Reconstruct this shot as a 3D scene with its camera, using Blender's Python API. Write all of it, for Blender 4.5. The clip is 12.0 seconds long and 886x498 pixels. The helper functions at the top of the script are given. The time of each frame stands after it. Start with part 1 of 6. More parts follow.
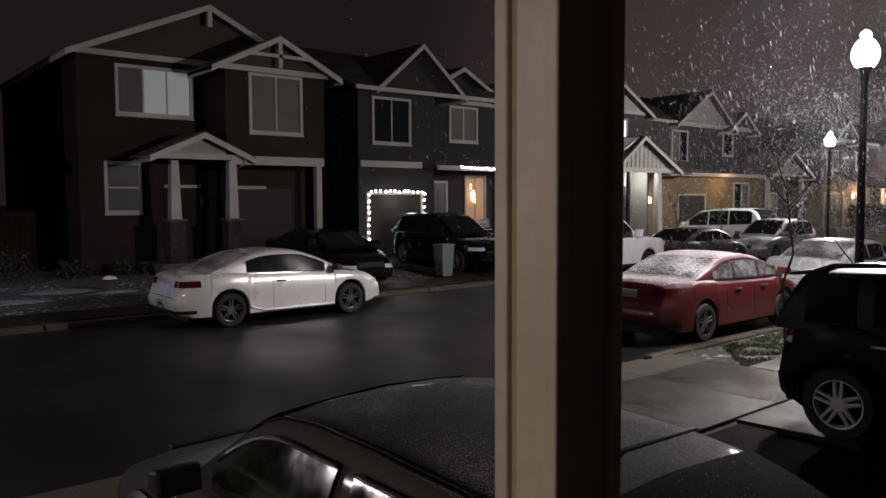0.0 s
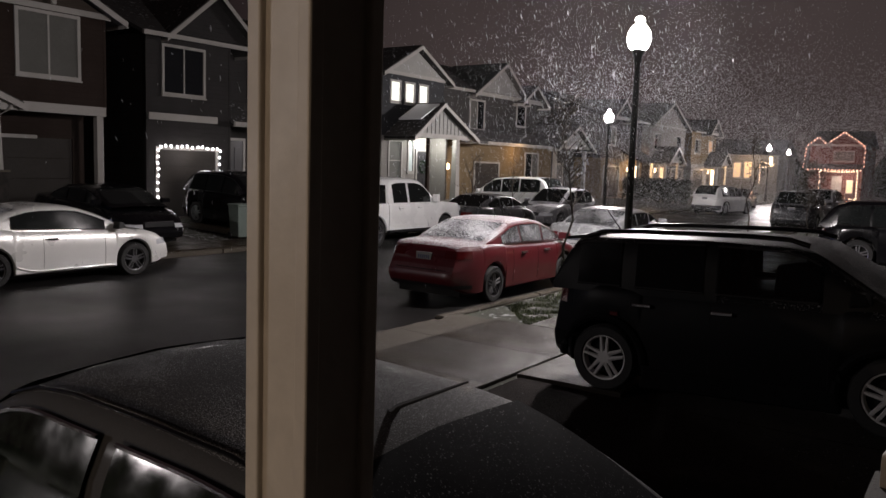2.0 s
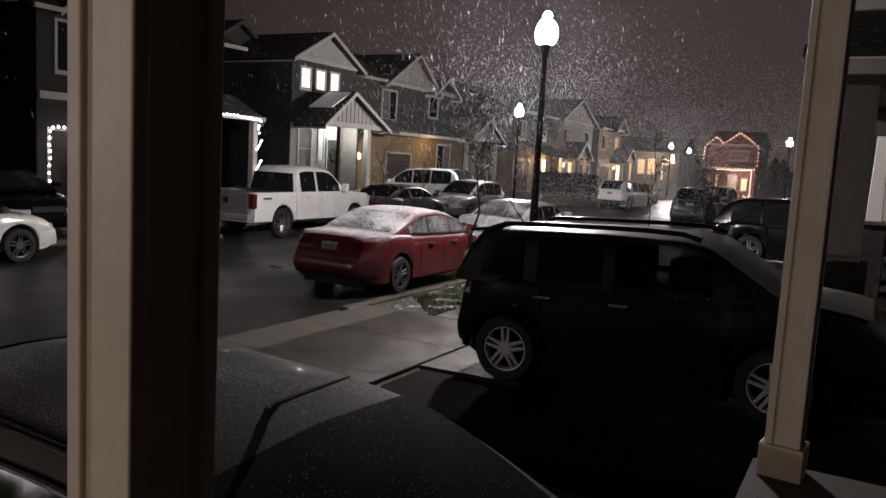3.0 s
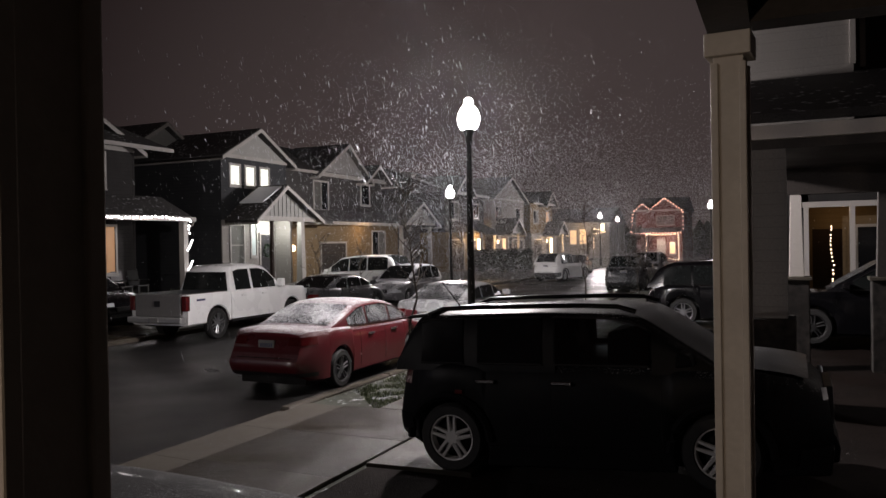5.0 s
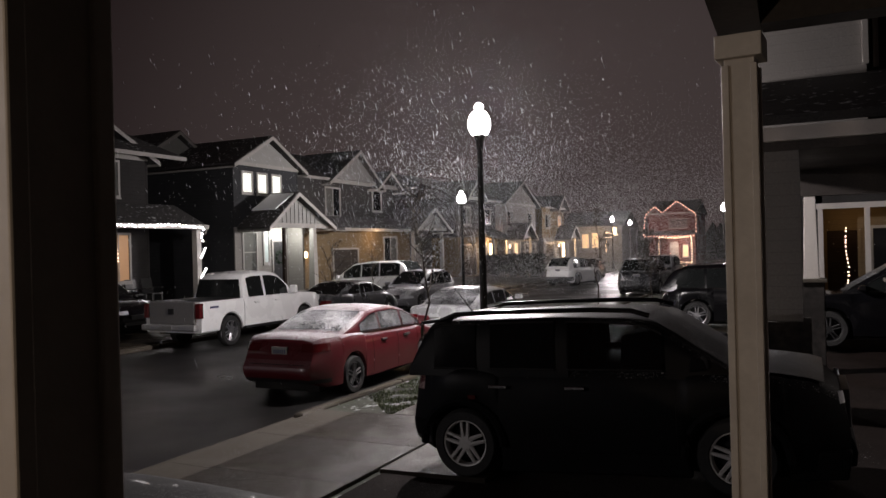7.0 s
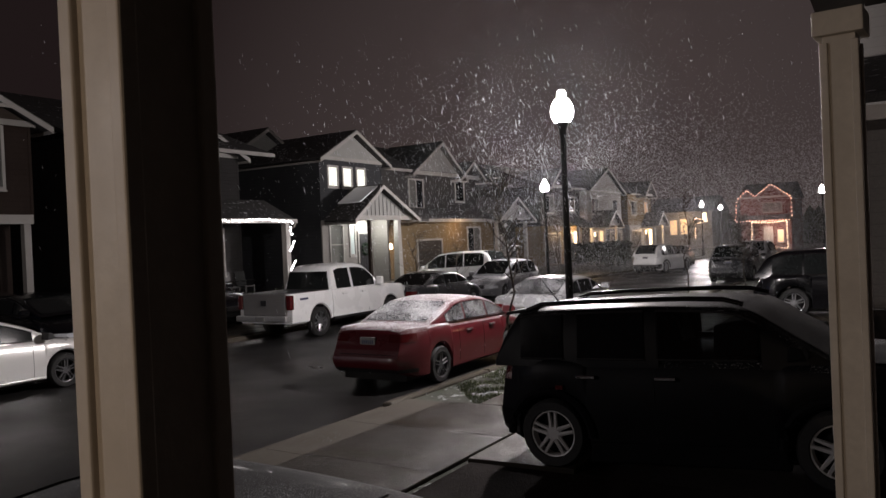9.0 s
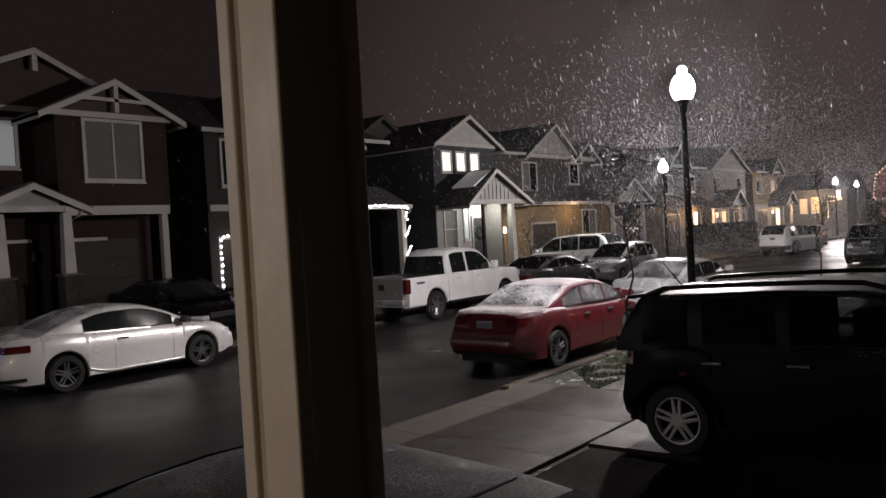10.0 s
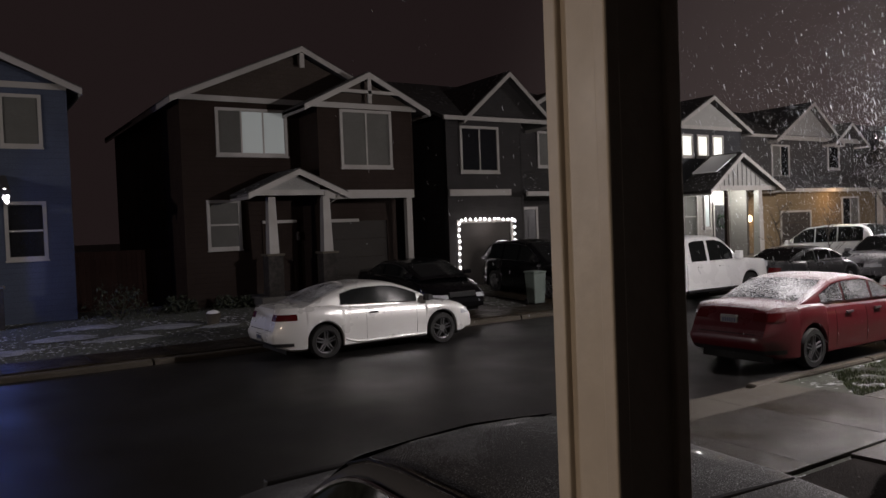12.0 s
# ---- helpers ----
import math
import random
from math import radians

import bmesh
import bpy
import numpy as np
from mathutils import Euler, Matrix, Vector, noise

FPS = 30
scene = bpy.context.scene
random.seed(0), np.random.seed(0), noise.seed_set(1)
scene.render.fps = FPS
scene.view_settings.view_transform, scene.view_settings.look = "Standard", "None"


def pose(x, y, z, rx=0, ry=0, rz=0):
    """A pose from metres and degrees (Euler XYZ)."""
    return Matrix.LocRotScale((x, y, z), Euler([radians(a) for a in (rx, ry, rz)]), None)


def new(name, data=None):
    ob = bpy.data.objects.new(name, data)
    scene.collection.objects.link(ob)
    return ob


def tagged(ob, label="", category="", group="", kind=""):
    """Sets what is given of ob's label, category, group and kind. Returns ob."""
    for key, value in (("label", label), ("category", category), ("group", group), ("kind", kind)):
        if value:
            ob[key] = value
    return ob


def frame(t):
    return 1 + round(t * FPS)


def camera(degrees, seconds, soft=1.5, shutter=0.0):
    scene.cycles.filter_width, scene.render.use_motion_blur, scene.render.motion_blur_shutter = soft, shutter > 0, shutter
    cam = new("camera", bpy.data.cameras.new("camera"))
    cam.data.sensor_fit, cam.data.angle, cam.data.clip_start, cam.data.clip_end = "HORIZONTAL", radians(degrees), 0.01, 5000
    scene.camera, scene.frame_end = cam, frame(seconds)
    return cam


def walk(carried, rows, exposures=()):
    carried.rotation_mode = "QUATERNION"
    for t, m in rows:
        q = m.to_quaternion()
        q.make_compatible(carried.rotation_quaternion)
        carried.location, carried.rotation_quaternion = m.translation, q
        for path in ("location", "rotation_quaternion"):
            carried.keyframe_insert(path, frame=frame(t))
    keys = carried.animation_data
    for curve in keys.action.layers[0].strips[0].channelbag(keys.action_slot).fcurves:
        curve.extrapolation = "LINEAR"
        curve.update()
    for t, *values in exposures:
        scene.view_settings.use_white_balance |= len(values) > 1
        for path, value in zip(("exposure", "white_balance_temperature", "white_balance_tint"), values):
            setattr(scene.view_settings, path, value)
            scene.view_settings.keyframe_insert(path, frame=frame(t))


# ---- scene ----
cam = camera(59.95, 12.0)
PATH = [
    (0.0, pose(-0.083, -0.285, 2.387, 86.27, 0.26, 50.36)),
    (0.5, pose(-0.070, -0.233, 2.377, 85.58, -0.00, 46.00)),
    (1.0, pose(-0.079, -0.227, 2.364, 84.98, -0.44, 42.75)),
    (1.5, pose(-0.064, -0.212, 2.366, 84.18, -1.14, 38.86)),
    (2.0, pose(-0.052, -0.201, 2.365, 83.72, -1.89, 35.81)),
    (2.5, pose(-0.042, -0.161, 2.370, 83.27, -2.51, 32.89)),
    (3.0, pose(-0.018, -0.076, 2.358, 83.33, -3.27, 29.39)),
    (5.0, pose(0.002, -0.006, 2.417, 89.56, 0.96, 24.66)),
    (5.5, pose(0.001, 0.002, 2.420, 89.75, 1.22, 25.00)),
    (6.0, pose(0.002, -0.002, 2.415, 89.83, 1.40, 25.12)),
    (6.5, pose(0.003, -0.002, 2.417, 89.93, 1.47, 25.37)),
    (8.5, pose(0.007, -0.010, 2.425, 89.79, 2.07, 28.20)),
    (9.0, pose(-0.000, -0.022, 2.429, 89.42, 2.48, 31.76)),
    (9.5, pose(-0.011, -0.058, 2.436, 88.87, 2.87, 35.89)),
    (10.0, pose(-0.025, -0.061, 2.438, 88.63, 3.24, 40.18)),
    (10.5, pose(-0.038, -0.114, 2.457, 88.49, 3.44, 44.16)),
    (11.0, pose(-0.048, -0.139, 2.443, 88.43, 3.34, 47.84)),
    (11.5, pose(-0.041, -0.184, 2.430, 88.48, 2.86, 51.73)),
    (12.0, pose(-0.051, -0.226, 2.449, 88.34, 2.18, 57.20)),
]
walk(cam, PATH, [(0.0, 0.0, 7200, 24), (12.0, 0.0, 7200, 24)])

# ---- light ----
world = bpy.data.worlds.new("night_sky")
scene.world = world
world.use_nodes = True
bg = world.node_tree.nodes["Background"]
tc = world.node_tree.nodes.new("ShaderNodeTexCoord")
wn, wl = world.node_tree.nodes, world.node_tree.links
dot = wn.new("ShaderNodeVectorMath")
dot.operation = "DOT_PRODUCT"
dot.inputs[1].default_value = (-0.33, 0.94, 0.02)
wl.new(tc.outputs["Generated"], dot.inputs[0])
ramp = wn.new("ShaderNodeValToRGB")
ramp.color_ramp.interpolation = "EASE"
ramp.color_ramp.elements[0].position, ramp.color_ramp.elements[0].color = 0.80, (0.0130, 0.0095, 0.0099, 1)
ramp.color_ramp.elements[1].position, ramp.color_ramp.elements[1].color = 1.0, (0.052, 0.0445, 0.0445, 1)
wl.new(dot.outputs["Value"], ramp.inputs[0])
wl.new(ramp.outputs[0], bg.inputs["Color"])
bg.inputs["Strength"].default_value = 0.9


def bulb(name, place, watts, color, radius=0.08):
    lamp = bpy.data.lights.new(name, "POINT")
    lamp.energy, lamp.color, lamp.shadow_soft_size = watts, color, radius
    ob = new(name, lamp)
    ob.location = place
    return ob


COOL = (0.93, 0.98, 1.0)
WARM = (1.0, 0.70, 0.36)
LAMPS = [(-5.35, 12.85, 2200), (-14.3, 32.0, 2300), (-5.2, 55.0, 400), (-16.5, 71.0, 1600), (-17.6, 84.0, 700), (-16.6, -9.5, 1300)]
for lx, ly, power in LAMPS:
    bulb("street_light", (lx, ly, 4.62), power, COOL, 0.14)
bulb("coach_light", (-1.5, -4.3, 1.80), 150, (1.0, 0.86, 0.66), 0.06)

# ---- materials ----


def material(name, color, rough=0.6, metal=0.0, grain=0.15, scale=30.0, bump=0.2, second=None, big=1.5, lines=None, snow=0.0, snow_scale=18.0, coat=0.0, wet=0.0, spread=0.0, facing=(0.25, 0.75), gloss=0.5):
    """A surface with grain and stains at two scales, lap lines and a dusting of snow on what faces up."""
    m = bpy.data.materials.new(name)
    m.use_nodes = True
    nt = m.node_tree
    n, l = nt.nodes, nt.links
    b = n["Principled BSDF"]
    b.inputs["Metallic"].default_value = metal
    b.inputs["Coat Weight"].default_value = coat
    b.inputs["Specular IOR Level"].default_value = gloss
    b.inputs["Coat Roughness"].default_value = 0.08
    co = n.new("ShaderNodeTexCoord")

    def noisy(sc, detail=5.0):
        t = n.new("ShaderNodeTexNoise")
        t.inputs["Scale"].default_value, t.inputs["Detail"].default_value = sc, detail
        l.new(co.outputs["Object"], t.inputs["Vector"])
        return t.outputs["Fac"]

    def mixed(fac, a, c):
        t = n.new("ShaderNodeMix")
        t.data_type = "RGBA"
        for sock, v in ((t.inputs[0], fac), (t.inputs[6], a), (t.inputs[7], c)):
            if hasattr(v, "is_output"):
                l.new(v, sock)
            else:
                sock.default_value = v
        return t.outputs[2]

    def ranged(v, a, c, lo=0.0, hi=1.0):
        t = n.new("ShaderNodeMapRange")
        t.inputs[1].default_value, t.inputs[2].default_value, t.inputs[3].default_value, t.inputs[4].default_value = a, c, lo, hi
        l.new(v, t.inputs[0])
        return t.outputs[0]

    def sums(op, a, c):
        t = n.new("ShaderNodeMath")
        t.operation = op
        for sock, v in ((t.inputs[0], a), (t.inputs[1], c)):
            if hasattr(v, "is_output"):
                l.new(v, sock)
            else:
                sock.default_value = v
        return t.outputs[0]

    fine, broad = noisy(scale), noisy(big, 3.0)
    dark = tuple(c * (1 - grain * 1.6) for c in color) + (1,)
    light = tuple(min(1, c * (1 + grain)) for c in color) + (1,)
    col = mixed(ranged(fine, 0.3, 0.7), dark, light)
    other = (second or tuple(c * (1 - grain) for c in color)) + (1,)
    col = mixed(ranged(broad, 0.42, 0.68, 0.0, 0.75), col, other)
    if spread:
        info = n.new("ShaderNodeObjectInfo")
        hsv = n.new("ShaderNodeHueSaturation")
        l.new(ranged(info.outputs["Random"], 0.0, 1.0, 1 - spread, 1 + spread), hsv.inputs["Value"])
        l.new(col, hsv.inputs["Color"])
        col = hsv.outputs[0]
    height = fine
    if lines:
        axis = n.new("ShaderNodeSeparateXYZ")
        l.new(co.outputs["Object"], axis.inputs[0])
        saw = sums("FRACT", sums("DIVIDE", axis.outputs["Z"], lines), 0.0)
        height = sums("ADD", sums("MULTIPLY", saw, -6.0), fine)
        col = mixed(ranged(saw, 0.0, 0.1, 0.45, 0.0), col, tuple(c * 0.5 for c in color) + (1,))
    bp = n.new("ShaderNodeBump")
    bp.inputs["Strength"].default_value, bp.inputs["Distance"].default_value = bump, 0.01
    l.new(height, bp.inputs["Height"])
    l.new(bp.outputs[0], b.inputs["Normal"])
    rg = ranged(broad, 0.3, 0.7, max(0.02, rough - 0.08 - wet), min(1.0, rough + 0.08))
    if snow:
        geo = n.new("ShaderNodeNewGeometry")
        up = n.new("ShaderNodeSeparateXYZ")
        l.new(geo.outputs["True Normal"], up.inputs[0])
        mask = ranged(sums("ADD", noisy(snow_scale, 8.0), sums("MULTIPLY", broad, 0.35)), 0.92 - snow * 0.6, 1.08 - snow * 0.6)
        mask = sums("MULTIPLY", mask, ranged(up.outputs["Z"], facing[0], facing[1]))
        col = mixed(mask, col, (0.78, 0.80, 0.83, 1))
        rg = sums("MAXIMUM", rg, sums("MULTIPLY", mask, 0.85))
        if metal:
            l.new(sums("MULTIPLY", sums("SUBTRACT", 1.0, mask), metal), b.inputs["Metallic"])
        if coat:
            l.new(sums("MULTIPLY", sums("SUBTRACT", 1.0, mask), coat), b.inputs["Coat Weight"])
    l.new(col, b.inputs["Base Color"])
    l.new(rg, b.inputs["Roughness"])
    return m


def glow(name, color, strength):
    m = bpy.data.materials.new(name)
    m.use_nodes = True
    b = m.node_tree.nodes["Principled BSDF"]
    b.inputs["Base Color"].default_value = (*[c * 0.5 for c in color], 1)
    b.inputs["Emission Color"].default_value = (*color, 1)
    b.inputs["Emission Strength"].default_value = strength
    return m


ASPHALT = material("wet_asphalt", (0.019, 0.0180, 0.0175), 0.47, gloss=0.30, grain=0.35, scale=90, bump=0.5, second=(0.020, 0.020, 0.021), big=0.35, wet=0.14)
CONCRETE = material("damp_concrete", (0.036, 0.026, 0.0155), 0.60, gloss=0.22, grain=0.6, scale=130, bump=0.9, second=(0.014, 0.0105, 0.007), big=0.9, wet=0.30, snow=0.175, snow_scale=110, spread=0.05)
KERB = material("kerb_concrete", (0.085, 0.072, 0.055), 0.85, grain=0.2, scale=50, bump=0.4, wet=0.1, snow=0.12, snow_scale=60)
SOIL = material("winter_ground", (0.075, 0.082, 0.064), 0.9, grain=0.3, scale=25, bump=0.6, second=(0.045, 0.046, 0.036), big=0.8, snow=0.26, snow_scale=9)
GRASS = material("wet_grass", (0.15, 0.18, 0.095), 0.7, grain=0.4, scale=20, second=(0.10, 0.12, 0.06), snow=0.36, snow_scale=9, facing=(-0.6, 0.3))
TRIM = material("white_trim_paint", (0.28, 0.267, 0.25), 0.5, grain=0.08, scale=80, bump=0.15, second=(0.23, 0.218, 0.20))
# lighter copy of the trim paint, its colour raised where lamp light falls short
NBTRIM = material("brightened_porch_trim", (0.62, 0.58, 0.54), 0.5, grain=0.08, scale=80, bump=0.15)
POST = material("beige_post_paint", (0.52, 0.47, 0.40), 0.5, grain=0.05, scale=28, bump=0.15, second=(0.44, 0.39, 0.33), big=3)
SHINGLE = material("roof_shingles", (0.050, 0.048, 0.047), 0.85, grain=0.4, scale=40, bump=0.7, big=1.0, snow=0.22, snow_scale=7)
BROWN = material("brown_siding", (0.025, 0.016, 0.0125), 0.7, gloss=0.12, grain=0.15, lines=0.15, bump=0.5)
TAUPE = material("taupe_gable_boards", (0.055, 0.043, 0.036), 0.7, gloss=0.12, grain=0.15, lines=0.15, bump=0.4)
CHARCOAL = material("charcoal_siding", (0.030, 0.028, 0.028), 0.7, gloss=0.12, grain=0.15, lines=0.15, bump=0.5)
GREY = material("grey_siding", (0.050, 0.048, 0.047), 0.7, gloss=0.12, grain=0.15, lines=0.15, bump=0.5)
SLATE = material("slate_siding", (0.040, 0.042, 0.045), 0.7, gloss=0.12, grain=0.15, lines=0.15, bump=0.5)
MUSTARD = material("mustard_siding", (0.15, 0.110, 0.065), 0.7, gloss=0.12, grain=0.15, lines=0.15, bump=0.5)
PALE = material("pale_siding", (0.22, 0.208, 0.196), 0.7, gloss=0.12, grain=0.08, lines=0.15, bump=0.2)
BLUEGREY = material("blue_grey_siding", (0.055, 0.068, 0.10), 0.7, gloss=0.12, grain=0.15, lines=0.15, bump=0.5)
REDSIDE = material("red_siding", (0.11, 0.045, 0.038), 0.7, gloss=0.12, grain=0.15, lines=0.15, bump=0.5)
BATTEN = material("board_and_batten", (0.22, 0.22, 0.21), 0.65, grain=0.1, bump=0.2)
STONE = material("stacked_stone", (0.028, 0.023, 0.020), 0.85, grain=0.5, scale=9, bump=1.0)
DOORM = material("dark_door_paint", (0.022, 0.022, 0.025), 0.4, grain=0.1)
GARAGE = material("garage_door_paint", (0.034, 0.030, 0.027), 0.6, gloss=0.15, grain=0.1, bump=0.15)
DARKROOM = material("dark_window_glass", (0.012, 0.013, 0.015), 0.06, grain=0.2, bump=0.0)
CURTAIN = material("closed_blind", (0.080, 0.080, 0.072), 0.7, grain=0.08, lines=0.05, bump=0.2)
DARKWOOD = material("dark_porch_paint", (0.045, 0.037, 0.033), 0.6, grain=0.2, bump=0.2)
DECK = material("porch_concrete", (0.075, 0.070, 0.064), 0.7, grain=0.2, scale=50, bump=0.3)
POLE = material("black_pole_metal", (0.014, 0.015, 0.014), 0.4, metal=0.6, grain=0.2, bump=0.15)
RUBBER = material("tyre_rubber", (0.018, 0.018, 0.018), 0.75, grain=0.25, bump=0.3)
ALLOY = material("alloy_rim", (0.50, 0.51, 0.53), 0.3, metal=0.9, grain=0.1, bump=0.05)
CHROME = material("chrome_trim", (0.75, 0.75, 0.76), 0.12, metal=1.0, grain=0.05, bump=0.0)
BLACKPL = material("black_plastic", (0.014, 0.014, 0.015), 0.5, grain=0.2, bump=0.2)
UNDER = material("underbody", (0.010, 0.010, 0.010), 0.9, grain=0.2)
PLATE = material("plate_metal", (0.20, 0.20, 0.19), 0.4, grain=0.05)
INK = material("dark_ink", (0.05, 0.06, 0.12), 0.5, grain=0.05)
REDLENS = material("red_lens", (0.085, 0.007, 0.008), 0.15, grain=0.1, bump=0.05, coat=0.6)
CLEARLENS = material("clear_lens", (0.55, 0.57, 0.60), 0.08, grain=0.1, bump=0.05, coat=0.8)
AUTOGLASS = material("car_glass", (0.012, 0.014, 0.014), 0.05, grain=0.2, bump=0.02, snow=0.06, snow_scale=60)
AUTOGLASS_SNOW = material("snowy_car_glass", (0.014, 0.016, 0.016), 0.08, grain=0.2, bump=0.05, snow=0.50, snow_scale=60)
AUTOGLASS_FLECK = material("flecked_car_glass", (0.014, 0.016, 0.016), 0.08, grain=0.2, bump=0.05, snow=0.42, snow_scale=95, facing=(-0.6, 1.0))
TINTED = material("tinted_car_glass", (0.006, 0.006, 0.007), 0.12, grain=0.2, bump=0.02, gloss=0.12)
SEEGLASS = bpy.data.materials.new("clear_side_glass")
SEEGLASS.use_nodes = True
gn, gl = SEEGLASS.node_tree.nodes, SEEGLASS.node_tree.links
g1, g2, g3 = gn.new("ShaderNodeBsdfTransparent"), gn.new("ShaderNodeBsdfGlossy"), gn.new("ShaderNodeMixShader")
g1.inputs["Color"].default_value = (0.42, 0.45, 0.46, 1)
g2.inputs["Roughness"].default_value = 0.05
g3.inputs[0].default_value = 0.05
gl.new(g1.outputs[0], g3.inputs[1])
gl.new(g2.outputs[0], g3.inputs[2])
gl.new(g3.outputs[0], gn["Material Output"].inputs["Surface"])
THINSNOW = material("thin_wet_snow", (0.34, 0.36, 0.39), 0.7, grain=0.3, scale=25, bump=0.4, second=(0.16, 0.17, 0.17), big=3.0)
WETGLASS = material("wet_car_glass", (0.014, 0.020, 0.015), 0.12, grain=0.4, scale=18, bump=0.035, second=(0.02, 0.026, 0.02), big=4.0, gloss=1.0, wet=0.02)
GUNMETAL = material("grey_alloy_rim", (0.13, 0.13, 0.135), 0.35, metal=0.7, grain=0.1, bump=0.05)
PALERIM = material("painted_pale_rim", (0.62, 0.61, 0.60), 0.4, metal=0.1, grain=0.1, bump=0.05)
NEARGLASS = material("dusted_car_glass", (0.016, 0.017, 0.020), 0.9, grain=0.2, bump=0.05, gloss=0.05, snow=0.20, snow_scale=120)
FROSTED = material("frosted_windshield", (0.022, 0.023, 0.024), 0.5, grain=0.2, bump=0.05, gloss=0.2, snow=0.27, snow_scale=260, facing=(-0.2, 0.9))
BARK = material("tree_bark", (0.055, 0.045, 0.036), 0.9, grain=0.3, scale=60, bump=0.8, snow=0.15)
TWIG = material("snowy_twig", (0.10, 0.09, 0.08), 0.9, grain=0.3, scale=60, snow=0.5)
LEAF = material("shrub_leaf", (0.030, 0.040, 0.022), 0.7, grain=0.4, snow=0.14, snow_scale=30)
WREATH = material("wreath_needles", (0.025, 0.06, 0.03), 0.8, grain=0.4)
BINM = material("bin_plastic", (0.15, 0.19, 0.17), 0.5, grain=0.15)
SNOW = material("fallen_snow", (0.80, 0.82, 0.85), 0.8, grain=0.06, scale=60, bump=0.3)
FLAKE = bpy.data.materials.new("snow_flake")
FLAKE.use_nodes = True
fn, fl = FLAKE.node_tree.nodes, FLAKE.node_tree.links
fd, ft, fm = fn.new("ShaderNodeBsdfDiffuse"), fn.new("ShaderNodeBsdfTranslucent"), fn.new("ShaderNodeMixShader")
fd.inputs["Color"].default_value = ft.inputs["Color"].default_value = (0.62, 0.64, 0.67, 1)
fl.new(fd.outputs[0], fm.inputs[1])
fl.new(ft.outputs[0], fm.inputs[2])
fl.new(fm.outputs[0], fn["Material Output"].inputs["Surface"])
GLOBE = glow("lit_globe", (0.93, 0.98, 1.0), 14.0)
BULBW = glow("cool_bulb", (0.90, 0.96, 1.0), 9.0)
BULBR = glow("warm_red_bulb", (1.0, 0.48, 0.34), 5.0)
BULBA = glow("amber_bulb", (1.0, 0.76, 0.50), 5.5)
BULBB = glow("blue_bulb", (0.10, 0.22, 1.0), 6.0)
ROOMW = glow("lit_blind", (0.90, 0.98, 0.90), 0.85)
ROOMG = glow("lit_curtain", (0.62, 0.74, 0.74), 0.12)
ROOMA = glow("amber_room", (1.0, 0.74, 0.44), 0.75)
ROOMP = glow("porch_glass", (1.0, 0.80, 0.50), 5.0)
ROOMD = glow("dim_amber_room", (1.0, 0.55, 0.25), 0.10)

# ---- mesh helpers ----


